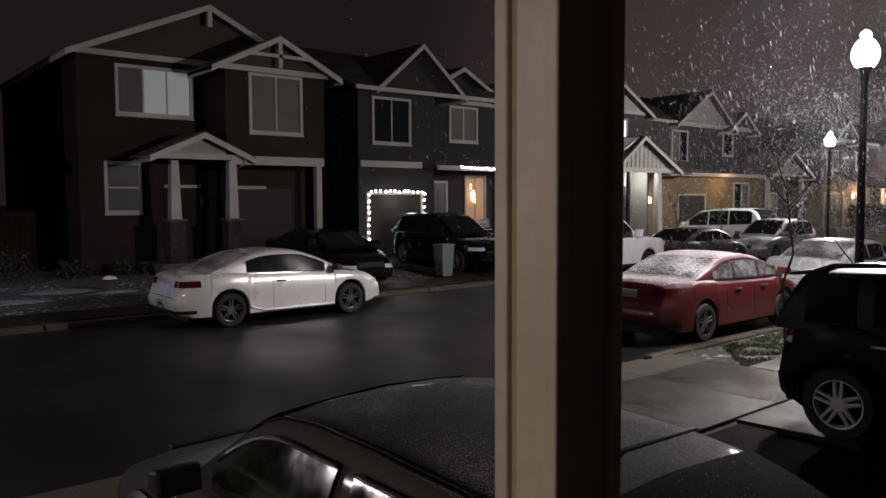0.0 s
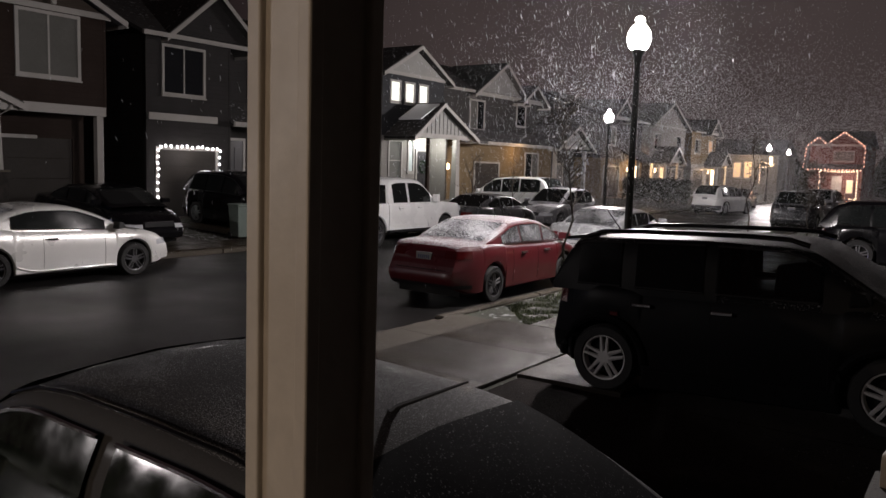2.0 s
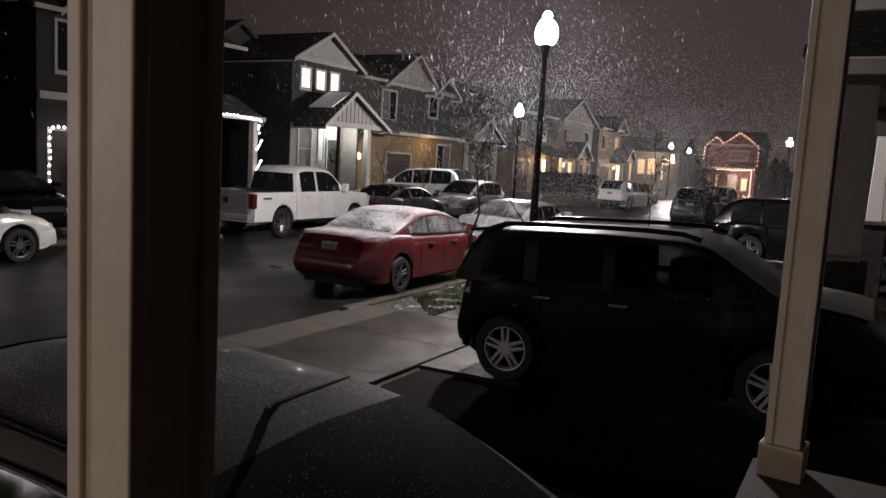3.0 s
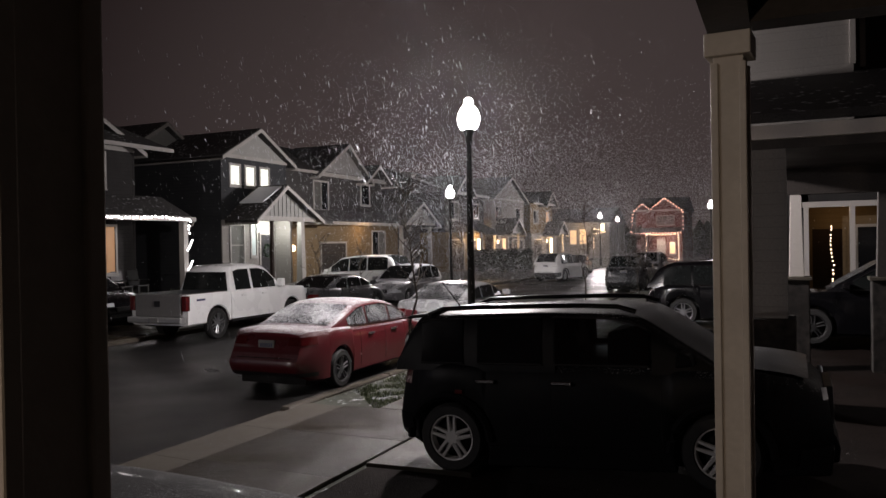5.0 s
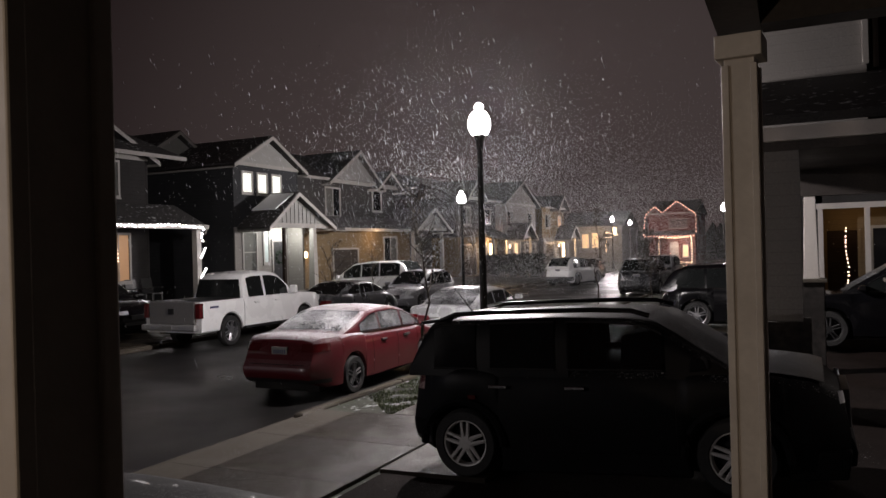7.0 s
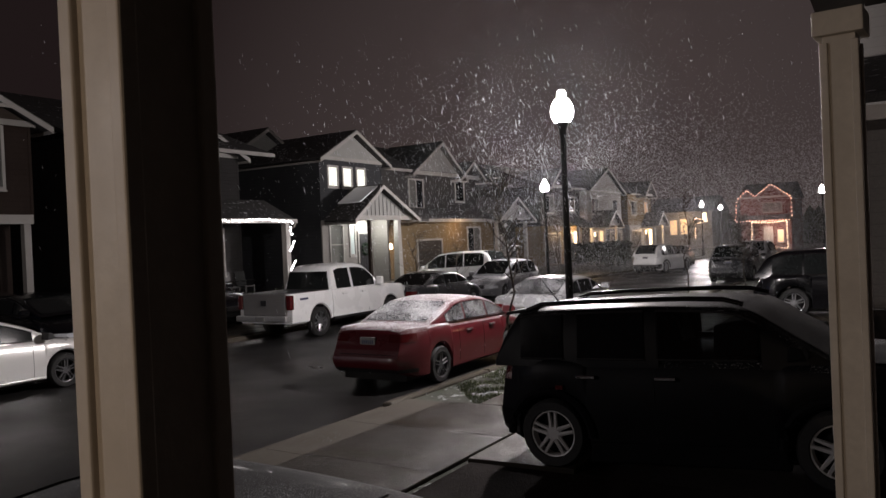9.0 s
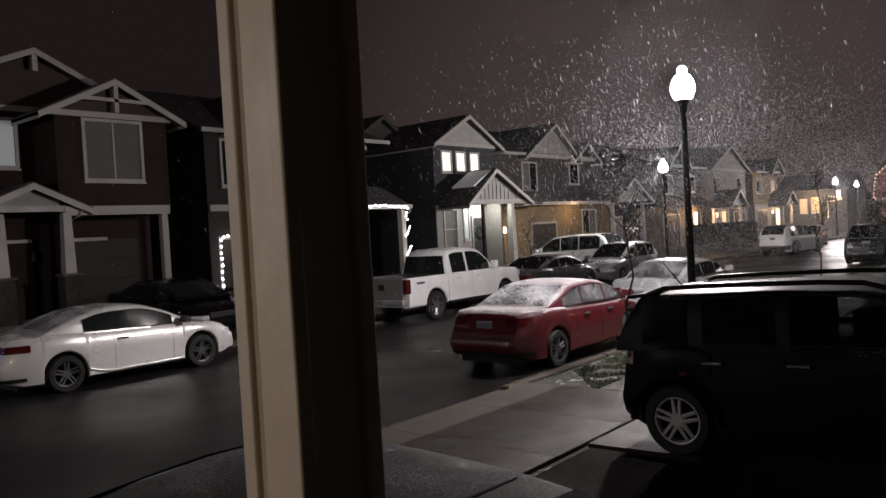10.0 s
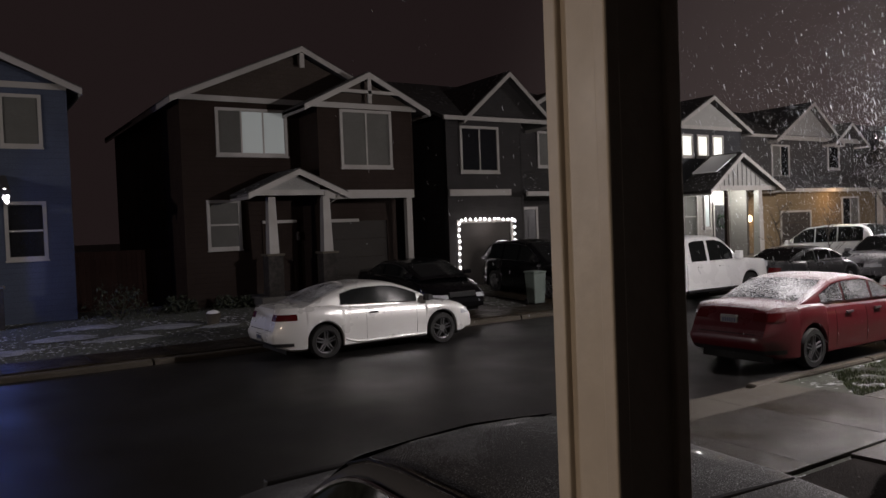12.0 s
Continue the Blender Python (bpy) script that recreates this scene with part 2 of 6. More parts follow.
class Mesh:
    """Collects boxes, prisms and sheets into one mesh."""

    def __init__(self):
        self.v, self.f = [], []

    def add(self, verts, faces):
        k = len(self.v)
        self.v += [tuple(p) for p in verts]
        self.f += [tuple(k + i for i in f) for f in faces]
        return self

    def box(self, x0, x1, y0, y1, z0, z1):
        return self.add([(x0, y0, z0), (x1, y0, z0), (x1, y1, z0), (x0, y1, z0), (x0, y0, z1), (x1, y0, z1), (x1, y1, z1), (x0, y1, z1)],
                        [(0, 3, 2, 1), (4, 5, 6, 7), (0, 1, 5, 4), (1, 2, 6, 5), (2, 3, 7, 6), (3, 0, 4, 7)])

    def prism(self, poly, a, b, axis="y"):
        """A polygon in the x-z plane swept along y from a to b (or in y-z along x, or in x-y along z)."""
        put = {"y": lambda p, q, s: (p, s, q), "x": lambda p, q, s: (s, p, q), "z": lambda p, q, s: (p, q, s)}[axis]
        n = len(poly)
        return self.add([put(p, q, a) for p, q in poly] + [put(p, q, b) for p, q in poly],
                        [tuple(range(n)), tuple(range(2 * n - 1, n - 1, -1))] + [(i, n + i, n + (i + 1) % n, (i + 1) % n) for i in range(n)])

    def grid(self, rows, closed=False):
        """Joins rows of equally many points into a sheet."""
        n = len(rows[0])
        k = n if closed else n - 1
        return self.add([p for r in rows for p in r],
                        [(i * n + j, i * n + (j + 1) % n, (i + 1) * n + (j + 1) % n, (i + 1) * n + j) for i in range(len(rows) - 1) for j in range(k)])

    def lathe(self, prof, cx=0, cy=0, sides=16, axis="z"):
        rows = []
        for r, z in prof:
            ring = []
            for i in range(sides):
                a = 2 * math.pi * i / sides
                p, q = r * math.cos(a), r * math.sin(a)
                ring.append((cx + p, cy + q, z) if axis == "z" else (cx + p, z, cy + q))
            rows.append(ring)
        return self.grid(rows, True)

    def tube(self, points, radius, sides=6):
        pts = [Vector(p) for p in points]
        rows = []
        for i, p in enumerate(pts):
            d = (pts[min(i + 1, len(pts) - 1)] - pts[max(i - 1, 0)]).normalized()
            side = d.cross(Vector((0, 0, 1)) if abs(d.z) < 0.9 else Vector((1, 0, 0))).normalized()
            up = side.cross(d)
            r = radius[i] if isinstance(radius, (list, tuple)) else radius
            rows.append([tuple(p + side * r * math.cos(2 * math.pi * j / sides) + up * r * math.sin(2 * math.pi * j / sides)) for j in range(sides)])
        self.grid(rows, True)
        k = len(self.v)
        n = sides
        self.f.append(tuple(range(k - n, k)))
        return self

    def data(self, name, mat, smooth=0):
        me = bpy.data.meshes.new(name)
        me.from_pydata(self.v, [], self.f)
        bm = bmesh.new()
        bm.from_mesh(me)
        bmesh.ops.recalc_face_normals(bm, faces=bm.faces)
        bm.to_mesh(me)
        bm.free()
        me.materials.append(mat)
        if smooth:
            me.shade_smooth()
            me.set_sharp_from_angle(angle=radians(smooth))
        return me


def thing(name, m, label, category, group="", kind=""):
    ob = new(name)
    ob.matrix_basis = m
    return tagged(ob, label, category, group, kind)


def part(name, mesh, mat, parent, label="", smooth=0, bevel=0.0):
    ob = new(name, mesh.data(name, mat, smooth))
    ob.parent = parent
    if bevel:
        bv = ob.modifiers.new("bevel", "BEVEL")
        bv.width, bv.segments, bv.limit_method = bevel, 2, "ANGLE"
    return tagged(ob, label)


def solid(name, mesh, mat, label, category, kind="", group="", smooth=0, bevel=0.0, m=None):
    ob = new(name, mesh.data(name, mat, smooth))
    if m is not None:
        ob.matrix_basis = m
    if bevel:
        bv = ob.modifiers.new("bevel", "BEVEL")
        bv.width, bv.segments, bv.limit_method = bevel, 2, "ANGLE"
    return tagged(ob, label, category, group, kind)


# ---- ground, road, kerbs, pavement ----
PROFILE = [(-320, 0.6), (-40, 0.5), (-21.2, 0.32), (-17.2, 0.12), (-15.62, 0.10), (-15.60, -0.12), (-6.62, -0.12), (-6.60, 0.06), (-4.2, 0.06), (-1.4, 0.08), (1.0, 0.16), (320, 0.4)]
ground = Mesh()
GY = [-300, -60, -20, -8] + [i * 2.0 for i in range(-3, 20)] + [45, 60, 80, 120, 420]
ground.grid([[(x, y, z) for x, z in PROFILE] for y in GY])
solid("ground", ground, SOIL, "dark winter lawn ground dusted with patchy snow", "ground", "structure")
road = Mesh().grid([[(x, y, 0.02 * (1 - ((x + 11.1) / 4.5) ** 2)) for x in (-15.62, -14, -12.5, -11.1, -9.7, -8.2, -6.58)] for y in range(-60, 81, 4)])
solid("road", road, ASPHALT, "wet black asphalt residential street", "road", "structure")

kerb_near = thing("kerb_near", Matrix(), "pale concrete kerb along the wet street", "kerb", kind="structure")
kerb_far = thing("kerb_far", Matrix(), "pale concrete kerb along the opposite pavement", "kerb", kind="structure")


def piece(name, data, parent, m):
    ob = new(name, data)
    ob.parent = parent
    ob.matrix_basis = m
    return ob


def slab(sx, sy, h, b=0.007):
    return Mesh().add([(0, 0, 0), (sx, 0, 0), (sx, sy, 0), (0, sy, 0), (0, 0, h - b), (sx, 0, h - b), (sx, sy, h - b), (0, sy, h - b),
                       (b, b, h), (sx - b, b, h), (sx - b, sy - b, h), (b, sy - b, h)],
                      [(0, 1, 5, 4), (1, 2, 6, 5), (2, 3, 7, 6), (3, 0, 4, 7), (4, 5, 9, 8), (5, 6, 10, 9), (6, 7, 11, 10), (7, 4, 8, 11), (8, 9, 10, 11)])


kerb_block = slab(0.17, 2.96, 0.23, 0.025).data("kerb_stone", KERB)
for i in range(-5, 26):
    piece("kerb_stone", kerb_block, kerb_near, pose(-6.75, i * 3.0, -0.12 if i > 2 else -0.165))
    piece("kerb_stone", kerb_block, kerb_far, pose(-15.63, i * 3.0, -0.12))

pavement_near = thing("pavement_near", Matrix(), "damp concrete pavement slabs dusted with snow", "pavement", kind="structure")
pavement_far = thing("pavement_far", Matrix(), "damp concrete pavement slabs across the street", "pavement", kind="structure")
wide = slab(1.74, 1.497, 0.14, 0.006).data("paving_slab", CONCRETE)
apron = slab(0.61, 1.497, 0.14, 0.006).data("paving_slab", KERB)
narrow = slab(1.15, 1.497, 0.14, 0.006).data("paving_slab", CONCRETE)
far_slab = slab(1.35, 1.49, 0.14).data("paving_slab", CONCRETE)
for i in range(-10, 30):
    y = i * 1.5 + 0.45
    tilt = random.uniform(-0.25, 0.25)
    if y > 9.2:
        piece("paving_slab", narrow, pavement_near, pose(-5.37, y, -0.035, tilt, 0, 0))
    else:
        piece("paving_slab", wide, pavement_near, pose(-5.945, y, -0.035, tilt, 0, 0))
        piece("paving_slab", apron, pavement_near, pose(-6.57, y, -0.045, tilt, 1.0, 0))
    piece("paving_slab", far_slab, pavement_far, pose(-17.0, y, 0.0, tilt, 0, 0))

# the drive in front of the porch, with a slanting raised edge, and the next one beside it
drive = thing("driveway_own", Matrix(), "concrete driveway dusted with thin snow", "driveway", kind="structure")
part("drive_slab", Mesh().prism([(-4.17, -0.6), (-1.0, -0.6), (-1.0, 3.4), (-2.2, 4.6), (-4.17, 4.9)], -0.05, 0.095, "z"), CONCRETE, drive)
drive2 = thing("driveway_next", Matrix(), "concrete driveway beside the porch, wet and shaded", "driveway", kind="structure")
part("drive_slab", Mesh().prism([(-4.15, 0.11), (-2.95, 0.136), (-2.95, -0.1), (-4.15, -0.1)], 7.0, 10.1), CONCRETE, drive2)
bed = thing("planting_bed", Matrix(), "dark wet bark mulch beside the driveways, widened to stand in for shade", "planting bed", kind="structure")
# some bark mulch; most of this near-black sheet stands in for shade on the ground
SHADE_MULCH = material("shade_dark_mulch", (0.016, 0.010, 0.008), 0.95, gloss=0.1, grain=0.5, scale=60, bump=1.0, snow=0.06, snow_scale=60)
part("mulch", Mesh().prism([(-4.1, 0.085), (-1.15, 0.11), (1.2, 0.19), (1.2, 0.0), (-4.1, -0.05)], 4.95, 6.96), SHADE_MULCH, bed)
part("mulch", Mesh().prism([(-2.92, 0.095), (-1.15, 0.11), (1.0, 0.195), (5.0, 0.25), (5.0, 0.0), (-2.92, -0.05)], 6.98, 19.9), SHADE_MULCH, bed)
for y0, y1 in ((9.1, 12.6), (13.9, 17.6), (29.6, 36.8)):
    dr = thing("driveway_far", Matrix(), "concrete driveway across the street, wet", "driveway", kind="structure")
    part("drive_slab", Mesh().prism([(-15.62, 0.125), (-17.2, 0.16), (-23.6, 0.40), (-23.6, 0.0), (-15.62, 0.0)], y0, y1), CONCRETE, dr)
dr = thing("driveway_beyond", Matrix(), "concrete driveway of a house further along", "driveway", kind="structure")
part("drive_slab", Mesh().prism([(-4.15, 0.1), (0.6, 0.19), (0.6, -0.1), (-4.15, -0.1)], 20.0, 24.0), CONCRETE, dr)

# grass in the planting strip
rng = random.Random(3)
grass = Mesh()
for i in range(15000):
    x, y = rng.uniform(-6.45, -5.42), 9.55 + 9 * rng.random() ** 1.7
    if y < 10.6 and x < -5.42 - (y - 9.45) * 0.9:
        continue
    if noise.noise((x * 2.6, y * 2.6, 0)) < -0.05:
        continue
    h, a = rng.uniform(0.02, 0.075), rng.uniform(0, 6.28)
    dx, dy = math.cos(a) * 0.011, math.sin(a) * 0.011
    lx, ly = rng.uniform(-0.04, 0.04), rng.uniform(-0.04, 0.04)
    grass.add([(x - dx, y - dy, 0.05), (x + dx, y + dy, 0.05), (x + lx, y + ly, 0.06 + h)], [(0, 1, 2)])
for i in range(5000):
    x, y = rng.uniform(-23, -17.2), rng.uniform(-3, 5.4)
    h, a = rng.uniform(0.02, 0.06), rng.uniform(0, 6.28)
    z = 0.1 + max(0, min(0.2, (-17.2 - x) * 0.05))
    dx, dy = math.cos(a) * 0.012, math.sin(a) * 0.012
    grass.add([(x - dx, y - dy, z), (x + dx, y + dy, z), (x + dy, y - dx, z + h)], [(0, 1, 2)])
solid("grass", grass, GRASS, "short green grass flecked with snow", "grass", "stuff")

# ---- own porch ----
pa, pb = Vector((-0.92, 0.646, 0)), Vector((-0.2, 3.858, 0))
POST_W = 0.16


def porch_post(corner, label):
    """A square wrapped post whose near right corner stands at the given place."""
    ob = thing("porch_post", pose(corner.x, corner.y, 0.92, 0, 0, -4.4), label, "post", "porch posts")
    w = POST_W
    part("shaft", Mesh().box(-w + 0.012, -0.012, 0.012, w - 0.012, 0.0, 2.42), POST, ob, bevel=0.003)
    for x0, x1, y0, y1 in ((-w, -w + 0.035, 0, 0.035), (-0.03, 0, 0, 0.03), (-w, -w + 0.035, w - 0.035, w), (-0.03, 0, w - 0.03, w)):
        part("corner_board", Mesh().box(x0, x1, y0, y1, 0.16, 2.33), POST, ob, bevel=0.004)
    part("cap", Mesh().box(-w - 0.025, 0.025, -0.025, w + 0.025, 2.36, 2.47), POST, ob, bevel=0.006)
    part("base", Mesh().box(-w - 0.02, 0.02, -0.02, w + 0.02, 0.0, 0.16), POST, ob, bevel=0.006)
    return ob


porch_post(pa, "beige painted square porch post with trim boards, lit on one side")
porch_post(pb, "beige painted square porch post with a cap, at the porch end")
own = thing("own_house", Matrix(), "own house with a dark covered front porch", "house")
part("porch_floor", Mesh().prism([(-1.12, -3.0), (-1.12, 0.86), (-0.64, 0.93), (-0.60, 3.1), (-0.42, 3.25), (-0.42, 4.08), (1.5, 4.08), (1.5, -3.0)], -0.1, 0.92, "z"), DECK, own)
part("porch_ceiling", Mesh().prism([(-1.2, -3.0), (-1.12, 0.4), (-0.38, 2.4), (-0.40, 4.05), (1.5, 4.05), (1.5, -3.0)], 3.62, 3.7, "z"), DARKWOOD, own)
part("beam_front", Mesh().prism([(-1.12, 0.3), (-0.92, 0.3), (-0.15, 2.4), (-0.18, 3.84), (-0.18, 4.02), (-0.38, 4.02), (-0.35, 2.4)], 3.42, 3.62, "z"), DARKWOOD, own)
part("beam_end", Mesh().prism([(-0.177, 3.84), (1.5, 3.84), (1.5, 4.02), (-0.177, 4.02)], 3.42, 3.62, "z"), DARKWOOD, own)
part("wall", Mesh().box(1.5, 1.7, -6, 4.4, 0, 6), BROWN, own)
part("upper_wall", Mesh().box(-0.3, 1.5, -3.0, 3.9, 3.7, 6.2), BROWN, own)
part("side_wall", Mesh().box(-1.1, 1.5, -3.2, -3.0, 0, 6), BROWN, own)
part("roof", Mesh().prism([(-1.9, 6.0), (3.5, 8.6), (9, 6.0), (9, 5.9), (3.5, 8.4), (-1.9, 5.85)], -6.4, 4.7), SHINGLE, own)

# ---- street lamps ----


def street_lamp(x, y, top, z0):
    ob = thing("street_lamp", pose(x, y, z0), "black street lamp post with a lit white acorn globe", "street lamp", "street lamps")
    h = top - z0
    part("base", Mesh().lathe([(0.001, 0), (0.2, 0), (0.2, 0.08), (0.16, 0.14), (0.13, 0.5), (0.10, 0.62), (0.085, 0.75), (0.001, 0.75)], sides=14), POLE, ob, smooth=40)
    part("pole", Mesh().lathe([(0.075, 0.6), (0.052, h - 0.84), (0.001, h - 0.84)], sides=12), POLE, ob, smooth=50)
    part("collar", Mesh().lathe([(0.05, h - 0.86), (0.07, h - 0.78), (0.07, h - 0.70), (0.105, h - 0.62), (0.105, h - 0.575), (0.001, h - 0.575)], sides=14), POLE, ob, smooth=40)
    globe = part("globe", Mesh().lathe([(0.13, h - 0.575), (0.165, h - 0.54), (0.198, h - 0.46), (0.208, h - 0.38), (0.196, h - 0.30), (0.165, h - 0.225), (0.12, h - 0.165), (0.085, h - 0.145), (0.001, h - 0.14)], sides=22), GLOBE, ob, "glowing white acorn globe", smooth=60)
    globe.visible_shadow = False
    fin = part("finial", Mesh().lathe([(0.07, h - 0.155), (0.066, h - 0.135), (0.082, h - 0.10), (0.086, h - 0.07), (0.07, h - 0.03), (0.035, h - 0.004), (0.001, h)], sides=14), GLOBE, ob, "lit finial cap", smooth=60)
    fin.visible_shadow = False
    return ob


for lx, ly, power in LAMPS:
    street_lamp(lx, ly, 5.04, 0.05)

# ---- cars ----


def lerp(pts, x):
    return float(np.interp(x, [p[0] for p in pts], [p[1] for p in pts]))


def smoothed(pts, n=60):
    """A rounded profile through a coarse one."""
    xs = np.linspace(pts[0][0], pts[-1][0], n)
    ys = np.interp(xs, [p[0] for p in pts], [p[1] for p in pts])
    for _ in range(3):
        ys[1:-1] = (ys[:-2] + 2 * ys[1:-1] + ys[2:]) / 4
    return list(zip(xs.tolist(), ys.tolist()))


def wheel_parts(parent, x, y, r, out, spokes, dark=False, rimmat=None):
    """A tyre and a spoked rim; out is the side that faces away from the car."""
    w = 0.205
    s = out
    tyre = part("wheel", Mesh().lathe([(r * 0.66, y - s * 0.02), (r * 0.70, y), (r * 0.92, y), (r, y - s * 0.04), (r, y - s * (w - 0.04)), (r * 0.92, y - s * w), (r * 0.6, y - s * w), (0.001, y - s * w)], x, r, 28, "y"), RUBBER, parent, smooth=40)
    rim = Mesh().lathe([(r * 0.69, y - s * 0.012), (r * 0.63, y - s * 0.02), (r * 0.60, y - s * 0.10)], x, r, 28, "y")
    for k in range(spokes):
        a = 2 * math.pi * k / spokes + 0.3
        ca, sa = math.cos(a), math.sin(a)
        for half in (-0.10, 0.10):
            p0 = (x + ca * 0.05 - sa * half * 0.25, y - s * 0.035, r + sa * 0.05 + ca * half * 0.25)
            p1 = (x + math.cos(a + half * 1.6) * r * 0.62, y - s * 0.022, r + math.sin(a + half * 1.6) * r * 0.62)
            rim.tube([p0, p1], [0.024, 0.017], 5)
    rim.lathe([(0.075, y - s * 0.05), (0.07, y - s * 0.02), (0.001, y - s * 0.018)], x, r, 12, "y")
    part("rim", rim, rimmat or (BLACKPL if dark else ALLOY), tyre, "spoked alloy rim", smooth=40)
    part("brake_disc", Mesh().lathe([(r * 0.5, y - s * 0.10), (0.001, y - s * 0.10)], x, r, 16, "y"), UNDER, tyre)


def car(name, m, label, category, L, W, wheelbase, rear, r, deck, cabin, belt, paint, glass=AUTOGLASS, rearglass=None, frontglass=None, splits=(), tumble=0.30, spokes=5,
        rails=False, bars=True, clad=None, sill=0.20, tail=0.78, head=0.68, cabin_in=0.06, handles=(), darkrim=False, plate=True, mirror=None, taper=0.10, handle=None, clear=None, group="parked cars",
        lean=1.0, rise=0.0, lamp=None, seams=(), flare=0.0, rim=None, skirt=False, valance=True, crown=0.0, nose_lamp=0.34, plate_z=None, mirror_mat=None, bulge=0.0):
    """A car along +x from its rear bumper. deck: top of the lower body, cabin: roof profile, belt: height of the window line."""
    ob = thing(name, m, label, category, group)
    axles = (rear, rear + wheelbase)
    ra = r + 0.055
    deck = smoothed(deck)
    cabin = smoothed(cabin, 70)
    xs = sorted(set([0, 0.03, 0.08, 0.16, 0.28, 0.45, 0.6] + [L - v for v in (0, 0.03, 0.08, 0.16, 0.28, 0.45, 0.62, 0.8)] + [a + ra * c for a in axles for c in (-1.02, -1, -0.97, -0.9, -0.8, -0.65, -0.45, -0.2, 0, 0.2, 0.45, 0.65, 0.8, 0.9, 0.97, 1, 1.02)] + list(np.linspace(0.8, L - 0.8, 14).round(3))))

    def half(x):
        e = min(x, L - x)
        k = 0.75 if e <= 0 else 1 - 0.25 * max(0, 1 - e / 0.68) ** 2.0
        return W / 2 * k

    def bottom(x):
        z = sill + (0.10 * max(0, 1 - min(x, L - x) / 0.3))
        for a in axles:
            if abs(x - a) < ra:
                z = max(z, r + math.sqrt(ra * ra - (x - a) ** 2))
        return z

    def swell(x):
        return sum(flare * 0.5 * (1 + math.cos(math.pi * (x - a) / (ra + 0.22))) for a in axles if abs(x - a) < ra + 0.22)

    def section(x):
        """Half widths and heights from the sill up to the shoulder and the middle of the deck."""
        h, zt = half(x), lerp(deck, x)
        zb = min(bottom(x), zt - 0.10)
        k, f = zt - zb, swell(x)
        return [(0.90 * h + f, zb), (0.975 * h + f, zb + min(0.03, k * 0.2)), (0.995 * h + 0.8 * f, zb + k * 0.35), (h + 0.3 * f, zb + k * 0.55), (0.985 * h, zb + k * 0.75), (0.955 * h, zt - k * 0.10), (0.90 * h, zt - k * 0.02), (0.6 * h, zt + 0.012 + crown * 0.75), (0, zt + 0.02 + crown)]

    def pushed(x, z):
        """The rear and the nose lean in towards the top and tuck in below."""
        u, v = max(0, 1 - x / 0.55) ** 2, max(0, 1 - (L - x) / 0.6) ** 2
        x += lean * u * (0.17 * max(0, (z - 0.58) / 0.4) + 0.10 * max(0, (0.40 - z) / 0.2) - 0.045 * math.exp(-((z - 0.50) / 0.09) ** 2))
        return x - lean * v * (0.12 * max(0, (z - 0.55) / 0.3) + 0.08 * max(0, (0.40 - z) / 0.2))

    def width(x, z):
        low = section(x)[:7]
        return float(np.interp(z, [q[1] for q in low], [q[0] for q in low]))

    def wrap(nm, z0, z1, y_in, x_to, mat, parent, label="", nose=False, out=0.008, both=False):
        """A band that follows the body round its corner, from y_in on the end face to x_to along the flank."""
        for s in ((1,) if both else (-1, 1)):
            rows = []
            for z in np.linspace(z0, z1, 5):
                e = L if nose else 0.0
                g = -1 if nose else 1
                w0 = width(e, z)
                path = [(e - g * out, y) for y in np.linspace(-w0 * 0.98 if both else min(y_in, w0 * 0.9), w0 * 0.98, 9)]
                path += [(e + g * q, width(e + g * q, z) + out) for q in (0.012, 0.04, 0.08, 0.14, 0.2, 0.27, 0.34, 0.42, 0.5) if q <= x_to]
                if both:
                    path = [(px, -py) for px, py in path[:8:-1]] + path
                rows.append([(pushed(px, z), s * py, z) for px, py in path])
            band = part(nm, Mesh().grid(rows), mat, parent, label, smooth=60)
        return band

    rows = []
    for x in xs:
        side = section(x)
        rows.append([(pushed(x, z), -y, z) for y, z in side] + [(pushed(x, z), y, z) for y, z in side[-2::-1]])
    body = Mesh().grid(rows)
    n = len(rows[0])
    for k in (0, (len(rows) - 1) * n):
        body.f += [(k + i, k + i + 1, k + n - 2 - i, k + n - 1 - i) for i in range(n // 2 - 1)]
        body.f.append((k + n // 2 - 1, k + n // 2, k + n // 2 + 1))
    part("body", body, paint, ob, smooth=38)
    for sx in seams:
        for s in (-1, 1):
            part("door_gap", Mesh().tube([(sx, s * (width(sx, z) + 0.001), z) for z in np.linspace(sill + 0.10, belt - 0.04, 9)], 0.0032, 5), UNDER, ob)
    if skirt:
        for s in (-1, 1):
            part("side_skirt", Mesh().tube([(x, s * (width(x, sill + 0.07) + 0.012), sill + 0.06 + 0.10 * max(0, 1 - (x - axles[0] - ra) / 0.45) ** 2) for x in np.linspace(axles[0] + ra + 0.02, axles[1] - ra - 0.02, 16)], 0.022, 8), paint, ob, smooth=60)
    part("underbody", Mesh().box(0.25, L - 0.25, -W / 2 + 0.24, W / 2 - 0.24, sill - 0.06, 0.62), UNDER, ob)
    # cabin
    x0, x1 = cabin[0][0], cabin[-1][0]
    hb = W / 2 - cabin_in

    def line(x):
        return belt - rise * (x - (x0 + x1) / 2)

    def roof_half(x):
        zt = lerp(cabin, x)
        return max(0.25, hb * (1 - taper * max(0, (abs(x - (x0 + x1) / 2) / ((x1 - x0) / 2)) ** 4)) - max(0, zt - line(x)) * tumble)

    def side_at(x, z):
        zt = lerp(cabin, x)
        hbx = hb * (1 - taper * max(0, (abs(x - (x0 + x1) / 2) / ((x1 - x0) / 2)) ** 4))
        t = (z - line(x)) / max(0.02, zt - line(x))
        return hbx + (roof_half(x) - hbx) * min(1, t)

    rows = []
